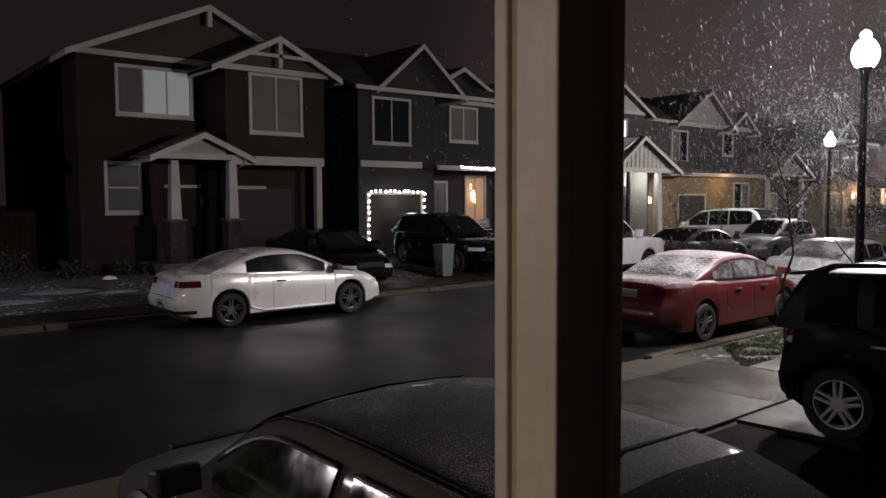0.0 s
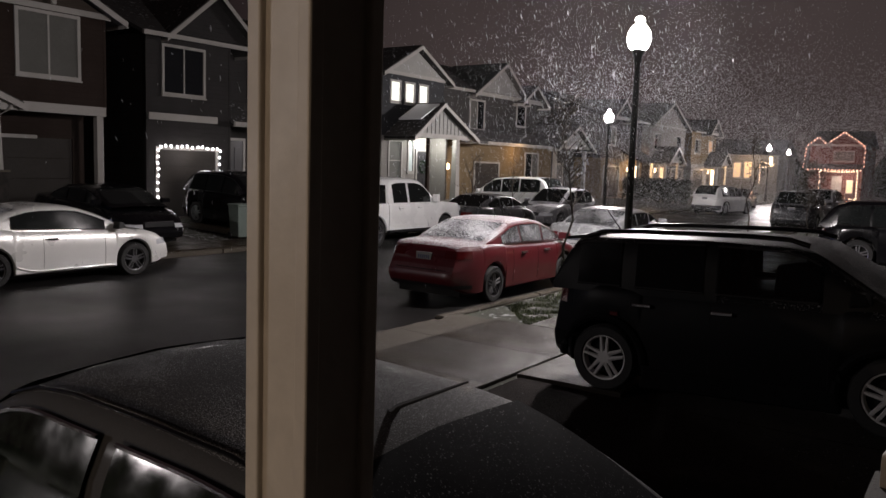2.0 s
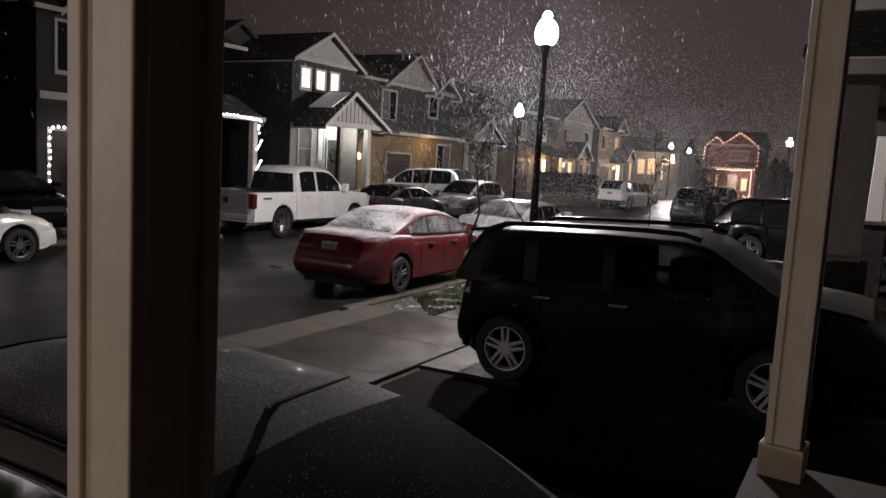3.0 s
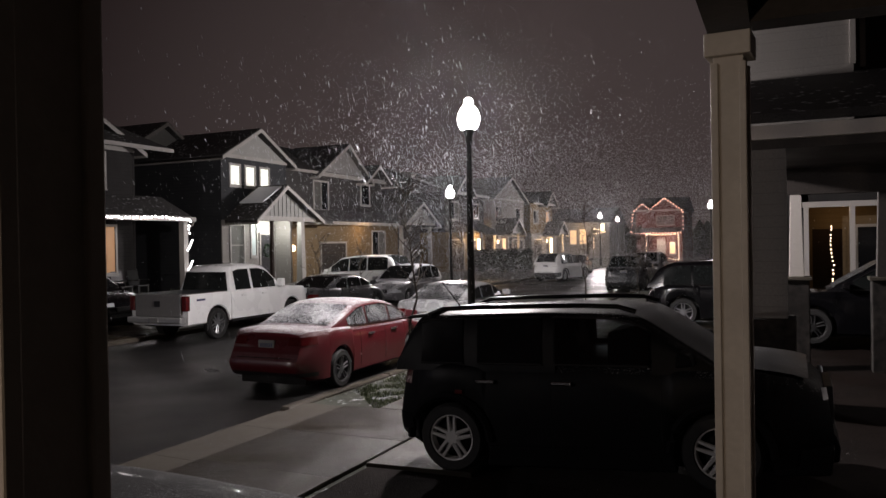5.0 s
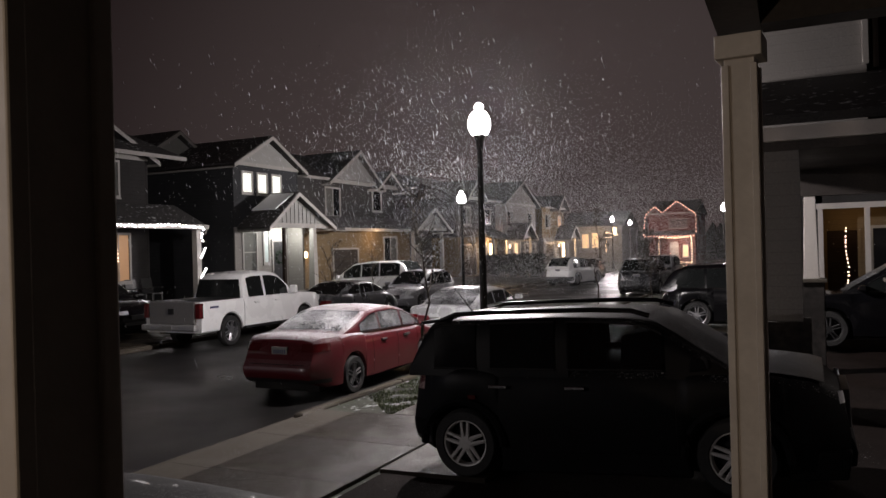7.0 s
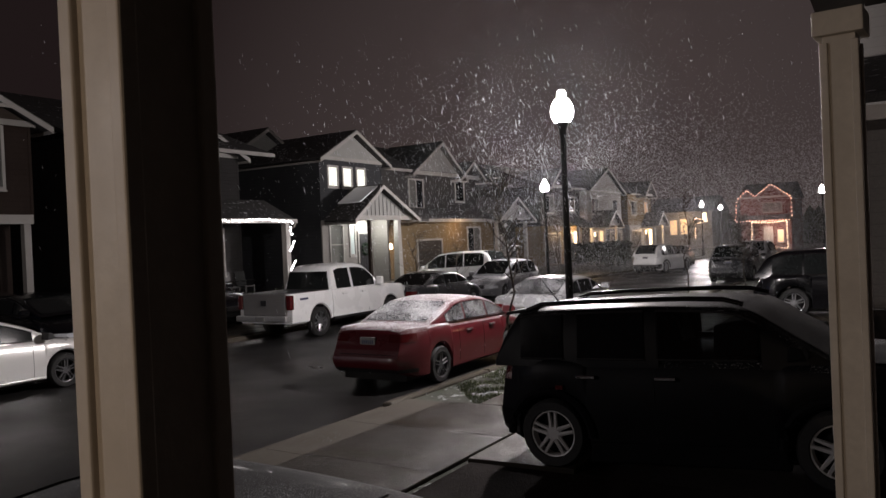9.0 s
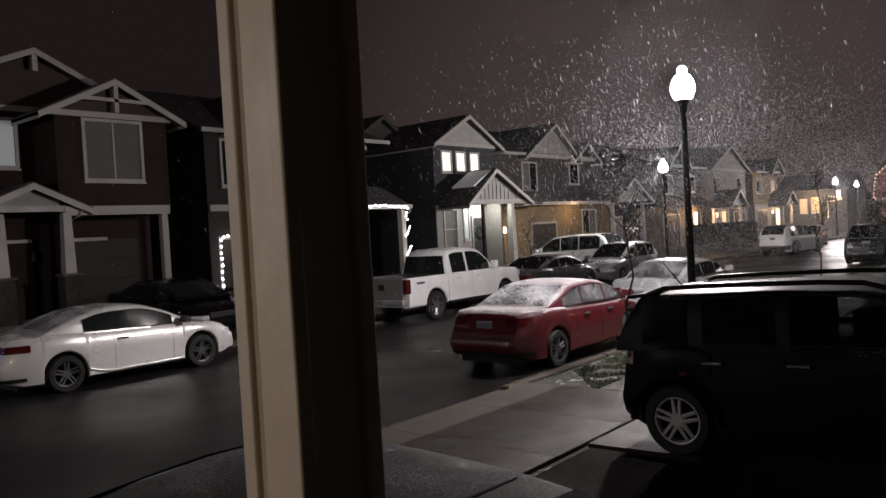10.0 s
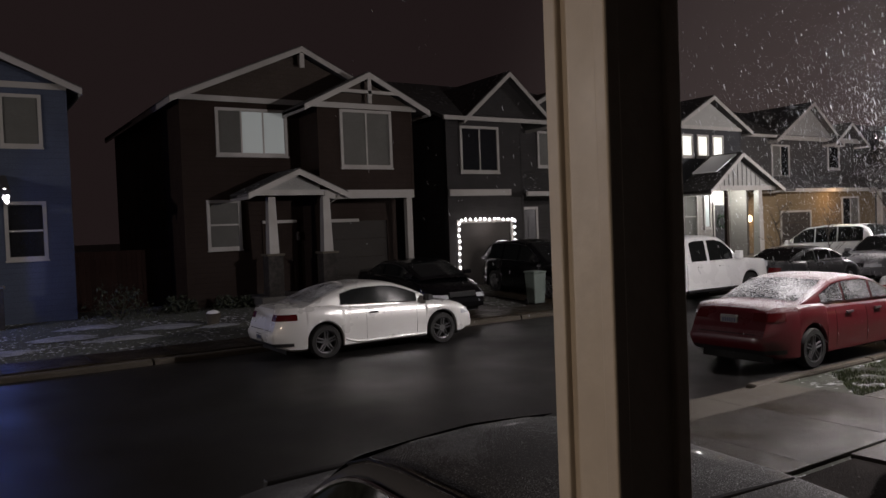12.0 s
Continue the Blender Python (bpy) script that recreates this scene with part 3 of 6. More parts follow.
    for x in np.linspace(x0, x1, 40):
        bl = line(x)
        zt = max(lerp(cabin, x), bl - 0.04)
        hr = roof_half(x)
        k = min(1, max(0.05, (zt - bl) / 0.35))
        zl = bl - 0.06
        prof = [(side_at(x, bl), zl), (side_at(x, (bl + zt) / 2), max(zl, (bl + zt) / 2)), (hr + 0.0, zt - 0.06 * k), (hr - 0.03, zt - 0.022 * k), (hr - 0.10, zt), (hr * 0.5, zt + 0.018 + 0.6 * crown * k), (0, zt + 0.024 + 0.8 * crown * k)]
        rows.append([(x, -y, z) for y, z in prof] + [(x, y, z) for y, z in prof[-2::-1]])
    cab = Mesh().grid(rows)
    if clear:
        cab.f = [f for f in cab.f if not all(clear[0] < cab.v[i][0] < clear[1] and abs(cab.v[i][1]) > 0.4 and cab.v[i][2] < lerp(cabin, cab.v[i][0]) - 0.05 for i in f)]
    part("cabin", cab, paint, ob, smooth=50)
    top = max(z for _, z in cabin)
    # side glass
    edges = list(splits)
    for s in (-1, 1):
        for a, b in zip(edges[::2], edges[1::2]):
            lo, hi = [], []
            for x in np.linspace(a, b, 14):
                zt = lerp(cabin, x)
                zu = max(line(x) + 0.035, min(zt - 0.055, top - 0.06) if clear else min(zt - 0.085, top - 0.10))
                zd = line(x) + 0.03
                lo.append((x, s * (side_at(x, zd) + 0.010), zd))
                hi.append((x, s * (side_at(x, zu) + 0.010), zu))
            sheet = [[(p[0], p[1] + (q[1] - p[1]) * t + s * bulge * 4 * t * (1 - t), p[2] + (q[2] - p[2]) * t) for p, q in zip(lo, hi)] for t in np.linspace(0, 1, 8 if bulge else 2)]
            win = part("side_window", Mesh().grid(sheet), SEEGLASS if clear and abs(a - clear[0]) < 0.1 else glass, ob, "dark side window", smooth=60)
            if bars:
                part("window_trim", Mesh().tube([(x, y + s * 0.004, z - 0.01) for x, y, z in lo], 0.009, 5), CHROME if bars == "chrome" else BLACKPL, win)
                part("window_trim", Mesh().tube([(x, y + s * 0.004, z + 0.008) for x, y, z in hi], 0.010, 5), CHROME if bars == "chrome" else BLACKPL, win)

    def screen(nm, a, b, mat):
        rows = []
        for x in np.linspace(a, b, 12):
            zt, hr = lerp(cabin, x), roof_half(x)
            rows.append([(x, hr * q, zt + 0.036 - 0.024 * abs(q) + 0.8 * crown * (1 - q * q) * min(1, max(0.05, (zt - line(x)) / 0.35))) for q in (-0.86, -0.6, -0.3, 0, 0.3, 0.6, 0.86)])
        part(nm, Mesh().grid(rows), mat, ob, smooth=60)

    peak0 = next(x for x, z in cabin if z > top - 0.07)
    peak1 = next(x for x, z in reversed(cabin) if z > top - 0.07)
    base0 = next(x for x, z in cabin if z > line(x) + 0.03)
    base1 = next(x for x, z in reversed(cabin) if z > line(x) + 0.03)
    screen("rear_window", base0, peak0, rearglass or glass)
    screen("windshield", peak1, base1, frontglass or glass)
    # lights, bumpers, plate
    tz0, tz1, ty, tx = lamp or (tail - 0.07, tail + 0.07, W * 0.26, 0.20)
    wrap("tail_light", tz0, min(tz1, lerp(deck, 0.05) - 0.06), ty, tx, REDLENS, ob, "red tail light")
    za = lerp(deck, L - 0.12)
    wrap("headlight", za - 0.13, za - 0.03, W * 0.24, nose_lamp, CLEARLENS, ob, "clear headlight", nose=True)
    for s in (-1, 1):
        mx = mirror or base1 - 0.22
        part("side_mirror", Mesh().prism([(mx - 0.08, line(mx) + 0.03), (mx - 0.06, line(mx) + 0.17), (mx + 0.04, line(mx) + 0.15), (mx + 0.08, line(mx) + 0.05)], s * (W / 2 - 0.07), s * (W / 2 + 0.15)), mirror_mat or clad or paint, ob, bevel=0.02)
        for hx in handles:
            part("door_handle", Mesh().box(hx, hx + 0.19, s * (W / 2 - 0.01), s * (W / 2 + 0.028), belt - 0.17, belt - 0.135), handle or (CHROME if bars == "chrome" else paint), ob, bevel=0.008)
    if valance:
        wrap("rear_bumper", sill + 0.14, 0.56, 0, 0.42, clad or paint, ob, out=0.014, both=True)
        wrap("rear_valance", sill + 0.10, sill + 0.165, 0, 0.34, BLACKPL, ob, out=0.018, both=True)
    part("trunk_gap", Mesh().tube([(pushed(0.0, 0.60) - 0.004, y, 0.60) for y in (-W * 0.30, -W * 0.15, 0, W * 0.15, W * 0.30)], 0.006, 5), UNDER, ob)
    part("front_bumper", Mesh().prism([(L + 0.03, 0.28), (L + 0.045, 0.40), (L + 0.01, 0.52), (L - 0.12, 0.52), (L - 0.12, 0.26)], -W * 0.36, W * 0.36), clad or paint, ob, bevel=0.02)
    part("grille", Mesh().box(L - 0.06, L + 0.015, -W * 0.22, W * 0.22, 0.55, max(0.62, head + 0.0)), BLACKPL, ob, bevel=0.01)
    if plate:
        pz = plate_z or tail - 0.06
        px = pushed(0.0, pz) - 0.006
        pl_ = part("number_plate", Mesh().box(px - 0.014, px + 0.03, -0.155, 0.155, pz - 0.075, pz + 0.075), PLATE, ob, "pale number plate with plain bars")
        for k in range(6):
            part("bar", Mesh().box(px - 0.018, px - 0.012, -0.12 + k * 0.042, -0.095 + k * 0.042, pz - 0.035, pz + 0.03), INK, pl_)
    for a in axles:
        for s in (-1, 1):
            wheel_parts(ob, a, s * (W / 2 - 0.02 + flare * 0.7), r, s, spokes, darkrim, rim)
    if rails:
        for s in (-1, 1):
            y = s * (roof_half((peak0 + peak1) / 2) - 0.10)
            part("roof_rail", Mesh().tube([(peak0 + 0.05, y, top - 0.03), (peak0 + 0.22, y, top + 0.03), (peak0 + 0.7, y, top + 0.045), (peak1 - 0.5, y, top + 0.045), (peak1 - 0.15, y, top + 0.03), (peak1 + 0.02, y, top - 0.02)], 0.024, 8), P_BLACK, ob, smooth=60)
    if clad:
        for a in axles:
            for s in (-1, 1):
                arch = [(a + (ra + 0.03) * math.cos(t), s * (W / 2 + 0.0), r + (ra + 0.03) * math.sin(t)) for t in np.linspace(0.0, math.pi, 14)]
                part("wheel_arch_trim", Mesh().tube(arch, 0.04, 6), clad, ob, smooth=50)
    return ob


SEDAN = dict(deck=[(0, 0.97), (0.10, 1.03), (0.85, 1.02), (3.1, 0.96), (3.7, 0.91), (4.3, 0.76), (4.63, 0.56)],
             cabin=[(0.80, 1.01), (1.25, 1.20), (1.68, 1.35), (2.0, 1.385), (2.45, 1.395), (2.95, 1.31), (3.80, 0.95)], belt=0.97)
P_RED = material("red_car_paint", (0.095, 0.010, 0.014), 0.34, grain=0.06, scale=200, bump=0.02, coat=0.6, snow=0.58, snow_scale=65, facing=(0.45, 0.95))
P_WHITE = material("white_car_paint", (0.86, 0.87, 0.87), 0.26, grain=0.04, scale=200, bump=0.02, coat=0.6)
P_SILVERW = material("pearl_car_paint", (0.80, 0.80, 0.78), 0.30, metal=0.22, grain=0.05, scale=200, bump=0.02, coat=0.8, snow=0.12, snow_scale=30)
P_BLACK = material("black_car_paint", (0.004, 0.004, 0.005), 0.22, grain=0.1, scale=200, bump=0.02, gloss=0.3, coat=0.3)
P_OFFROAD = material("black_suv_paint", (0.0022, 0.0022, 0.003), 0.5, grain=0.1, scale=200, bump=0.02, coat=0.0, gloss=0.15, snow=0.22, snow_scale=90)
P_DARK = material("dark_grey_car_paint", (0.035, 0.037, 0.040), 0.3, grain=0.1, scale=200, bump=0.02, coat=0.6, snow=0.34, snow_scale=90)
P_GREY = material("grey_car_paint", (0.16, 0.16, 0.17), 0.3, metal=0.3, grain=0.1, scale=200, bump=0.02, coat=0.6, snow=0.50, snow_scale=90)
P_LIGHT = material("light_silver_car_paint", (0.36, 0.37, 0.38), 0.3, metal=0.3, grain=0.06, scale=200, bump=0.02, coat=0.6, snow=0.44, snow_scale=120)

P_NEAR = material("dark_metallic_car_paint", (0.075, 0.075, 0.077), 0.78, grain=0.1, scale=200, bump=0.02, gloss=0.08, coat=0.15, snow=0.32, snow_scale=240, facing=(0.75, 1.0))
car("sedan", pose(-7.90, 10.12, 0, 0, 0, 90), "red sedan with thin snow on roof, parked at the kerb", "car", 4.63, 1.78, 2.65, 1.0, 0.32, paint=P_RED, glass=AUTOGLASS_FLECK, rearglass=AUTOGLASS_SNOW, frontglass=AUTOGLASS_SNOW, handle=ALLOY,
    splits=(1.30, 1.92, 1.97, 2.74, 2.80, 3.46), handles=(1.88, 2.74), tail=0.86, bars="chrome", seams=(1.62, 2.52, 3.45), flare=0.015, lamp=(0.80, 0.93, 0.42, 0.34), rise=0.02, rim=GUNMETAL, **SEDAN)
car("coupe", pose(-14.52, 4.80, 0, 0, 0, 90), "pearl white two-door coupe parked on the wet street", "car", 4.48, 1.76, 2.65, 0.98, 0.325,
    deck=[(0, 0.98), (0.08, 1.03), (0.75, 1.03), (2.9, 0.96), (3.4, 0.93), (4.0, 0.87), (4.3, 0.78), (4.48, 0.62)], cabin=[(0.62, 1.02), (1.15, 1.235), (1.60, 1.36), (2.1, 1.40), (2.55, 1.355), (3.00, 1.20), (3.50, 0.95)], belt=0.965, rise=0.045,
    paint=P_SILVERW, rearglass=AUTOGLASS_SNOW, splits=(1.34, 3.06), handles=(1.92,), tail=0.80, plate_z=0.46, head=0.68, lamp=(0.785, 0.905, 0.46, 0.42), seams=(1.86, 3.02), flare=0.035, rim=GUNMETAL, skirt=True, handle=CHROME, lean=0.7, mirror_mat=BLACKPL)
near = car("near_car", pose(-0.74, 1.94, 0.07, 0, 0, 180), "dark grey car by the porch, roof dusted with snow", "car", 4.5, 1.78, 2.6, 0.85, 0.32,
    deck=[(0, 0.82), (0.15, 0.94), (2.9, 0.91), (3.4, 0.86), (3.9, 0.77), (4.25, 0.68), (4.5, 0.50)], cabin=[(0.02, 0.93), (0.26, 1.06), (0.44, 1.16), (0.64, 1.25), (0.86, 1.32), (1.14, 1.355), (1.6, 1.375), (2.0, 1.38), (2.25, 1.37), (2.48, 1.335), (2.70, 1.24), (3.00, 1.04), (3.20, 0.90)], belt=0.90,
    paint=P_NEAR, glass=WETGLASS, rearglass=NEARGLASS, frontglass=NEARGLASS, splits=(0.62, 1.72, 1.84, 2.86), handles=(1.72,), bars="chrome", head=0.66, tumble=0.33, cabin_in=0.085, mirror=2.92, clad=BLACKPL, valance=False, seams=(1.78, 2.9), crown=0.025, bulge=0.014, nose_lamp=0.5)
part("roof_moulding", Mesh().tube([(0.75, 0.60, 1.285), (1.2, 0.62, 1.36), (1.7, 0.63, 1.378), (2.1, 0.63, 1.378), (2.4, 0.62, 1.345), (2.6, 0.63, 1.28)], 0.009, 6), P_BLACK, near, smooth=60)
part("antenna", Mesh().tube([(1.06, 0, 1.37), (1.02, 0, 1.41), (0.72, 0, 1.56)], [0.022, 0.012, 0.004], 6), BLACKPL, near)
OFFCLAD = material("black_cladding", (0.004, 0.004, 0.0045), 0.7, gloss=0.1, grain=0.2, bump=0.1)
offroad = car("off_road_car", pose(-3.80, 7.90, 0.09, 0, -1.9, 0), "boxy black compact off-road car with snow on its roof", "car", 4.1, 1.80, 2.57, 0.64, 0.345,
    deck=[(0, 1.06), (0.06, 1.13), (2.9, 1.11), (3.3, 1.08), (3.9, 1.02), (4.1, 0.84)], cabin=[(0.04, 1.08), (0.14, 1.34), (0.24, 1.53), (0.42, 1.575), (1.6, 1.60), (2.35, 1.575), (2.55, 1.52), (3.22, 1.08)], belt=1.08,
    paint=P_OFFROAD, glass=TINTED, splits=(0.34, 0.80, 0.96, 1.62, 1.74, 2.62), tumble=0.14, rails=True, clad=OFFCLAD, handles=(0.95, 1.72), sill=0.22, tail=0.94, head=0.88, spokes=5, cabin_in=0.03, taper=0.03, handle=CHROME, clear=(1.73, 2.66), frontglass=FROSTED, lean=0.35, rim=PALERIM, seams=(0.92, 1.70, 2.72), lamp=(0.86, 1.02, 0.62, 0.16), nose_lamp=0.05)
part("hood_snow", Mesh().grid([[(x, y, z - 0.05 * abs(y) ** 3) for y in (-0.74, -0.5, -0.25, 0, 0.25, 0.5, 0.74)] for x, z in ((3.22, 1.12), (3.4, 1.105), (3.6, 1.085), (3.8, 1.055), (3.92, 1.02))]), FROSTED, offroad, "thin snow on the bonnet", smooth=60)
part("interior", Mesh().box(1.0, 2.75, -0.80, 0.80, 1.06, 1.10), OFFCLAD, offroad)
part("door_card", Mesh().box(1.72, 2.68, 0.76, 0.79, 1.09, 1.16), OFFCLAD, offroad)
part("dashboard", Mesh().prism([(2.22, 1.10), (2.24, 1.40), (2.48, 1.44), (2.95, 1.14)], -0.76, 0.76), OFFCLAD, offroad, bevel=0.03)
part("seat_back", Mesh().prism([(1.58, 1.10), (1.56, 1.36), (1.66, 1.40), (1.74, 1.10)], 0.10, 0.66), OFFCLAD, offroad, bevel=0.03)
for s in (-0.36, 0.36):
    part("headrest", Mesh().box(1.60, 1.70, s - 0.13, s + 0.13, 1.10, 1.46), OFFCLAD, offroad, bevel=0.03)
part("roof_spoiler", Mesh().prism([(0.10, 1.525), (0.12, 1.56), (0.50, 1.60), (0.50, 1.56)], -0.68, 0.68), P_OFFROAD, offroad, bevel=0.012)
part("antenna", Mesh().tube([(0.55, -0.25, 1.60), (0.53, -0.25, 1.63), (0.34, -0.25, 1.88)], [0.018, 0.008, 0.004], 6), OFFCLAD, offroad)
part("rear_wiper", Mesh().tube([(0.06, 0.0, 1.18), (0.09, -0.35, 1.26)], [0.012, 0.008], 5), OFFCLAD, offroad)
# low black panels added to hide the lit ground beyond, keeping the underside dark
for s in (-1, 1):
    part("rocker_panel", Mesh().prism([(1.03, 0.10), (1.06, 0.30), (2.80, 0.36), (2.84, 0.16)], s * 0.80, s * 0.90), OFFCLAD, offroad, bevel=0.02)
part("front_valance", Mesh().prism([(3.62, 0.16), (3.60, 0.40), (4.10, 0.44), (4.06, 0.20)], -0.80, 0.86), OFFCLAD, offroad, bevel=0.02)
part("side_marker", Mesh().box(0.72, 0.80, -0.915, -0.895, 0.80, 0.84), REDLENS, offroad)
car("sedan", pose(-8.15, 16.4, 0, 0, 0, 90), "light silver sedan with a snow covered rear window", "car", 4.55, 1.78, 2.65, 0.95, 0.31, paint=P_LIGHT, rearglass=AUTOGLASS_FLECK, frontglass=AUTOGLASS_FLECK, splits=(1.22, 1.90, 1.95, 2.74, 2.80, 3.42), **SEDAN)
car("sedan", pose(-14.6, 20.3, 0, 0, 0, 90), "dark sedan parked on the street before a pick-up", "car", 4.75, 1.82, 2.75, 1.02, 0.32, paint=P_DARK, splits=(1.22, 1.90, 1.95, 2.74, 2.80, 3.42), bars="chrome", **SEDAN)
HATCH = dict(deck=[(0, 0.88), (0.1, 1.0), (3.0, 0.98), (3.6, 0.90), (4.1, 0.78), (4.35, 0.58)], cabin=[(0.05, 0.98), (0.25, 1.38), (0.7, 1.53), (1.6, 1.57), (2.3, 1.50), (3.25, 0.96)], belt=0.97)
car("hatchback", pose(-14.6, 30.1, 0, 0, 0, 270), "silver hatchback facing the camera, parked at the kerb", "car", 4.35, 1.76, 2.6, 0.8, 0.31, paint=P_GREY, frontglass=AUTOGLASS, splits=(0.4, 1.1, 1.16, 1.95, 2.0, 2.85), **HATCH)
VAN = dict(deck=[(0, 0.95), (0.1, 1.06), (3.6, 1.05), (4.3, 0.98), (4.8, 0.82), (5.05, 0.6)], cabin=[(0.04, 1.05), (0.25, 1.55), (0.6, 1.72), (2.2, 1.77), (3.0, 1.70), (4.1, 1.03)], belt=1.05)
car("minivan", pose(-16.4, 31.6, 0.2, 0, 2, 178), "white minivan with tinted side windows on a driveway", "car", 5.05, 1.95, 3.0, 1.0, 0.34, paint=P_WHITE, splits=(0.45, 1.5, 1.56, 2.5, 2.56, 3.55), tumble=0.2, **VAN)
SUV = dict(deck=[(0, 0.95), (0.1, 1.10), (3.2, 1.06), (3.8, 1.0), (4.4, 0.85), (4.65, 0.62)], cabin=[(0.08, 1.08), (0.35, 1.50), (0.75, 1.66), (1.8, 1.70), (2.5, 1.62), (3.45, 1.05)], belt=1.06)
car("suv", pose(-13.6, 44.0, 0, 0, 0, 79), "white compact suv standing on the street", "car", 4.6, 1.86, 2.7, 0.95, 0.35, paint=P_WHITE, splits=(0.6, 1.3, 1.36, 2.1, 2.16, 3.0), tail=1.0, clad=BLACKPL, **SUV)
car("suv", pose(-3.75, 21.9, 0.12, 0, 0, 2), "black suv with bright window line on a driveway", "car", 4.75, 1.92, 2.8, 1.0, 0.37, paint=P_BLACK, splits=(0.5, 1.2, 1.26, 2.1, 2.16, 3.1), bars="chrome", tail=1.0, head=0.8, **SUV)
car("suv", pose(-7.25, 35.6, 0, 0, 0, 90), "dark suv parked at the near kerb far along", "car", 4.7, 1.9, 2.75, 1.0, 0.36, paint=P_DARK, splits=(0.6, 1.3, 1.36, 2.1, 2.16, 3.0), tail=1.0, **SUV)
car("suv", pose(-7.9, 45.0, 0, 0, 0, 90), "grey suv with snow on its roof at the kerb", "car", 4.7, 1.9, 2.75, 1.0, 0.36, paint=P_GREY, splits=(0.6, 1.3, 1.36, 2.1, 2.16, 3.0), tail=1.0, **SUV)
car("sedan", pose(-14.3, 52.5, 0, 0, 0, 95), "dark sedan parked far along the street", "car", 4.7, 1.82, 2.75, 1.02, 0.32, paint=P_DARK, splits=(1.22, 1.90, 1.95, 2.74, 2.80, 3.42), **SEDAN)
car("sedan", pose(-20.9, 10.75, 0.27, 0, 2.1, 0), "dark sedan on a driveway before a garage", "car", 4.6, 1.80, 2.65, 1.0, 0.32, paint=P_BLACK, splits=(1.22, 1.90, 1.95, 2.74, 2.80, 3.42), **SEDAN)
car("suv", pose(-21.4, 15.75, 0.29, 0, 2.1, 0), "black suv standing before a garage door with lights", "car", 4.5, 1.86, 2.7, 0.95, 0.35, paint=P_BLACK, splits=(0.6, 1.3, 1.36, 2.1, 2.16, 3.0), **SUV)
car("suv", pose(4.0, 17.6, 0.30, 0, 0, 180), "black car with snow along its windshield edge on a driveway", "car", 4.65, 1.84, 2.7, 1.0, 0.35, paint=P_BLACK, frontglass=FROSTED, splits=(0.6, 1.3, 1.36, 2.1, 2.16, 3.0), darkrim=True, **SUV)

# ---- pick-up ----


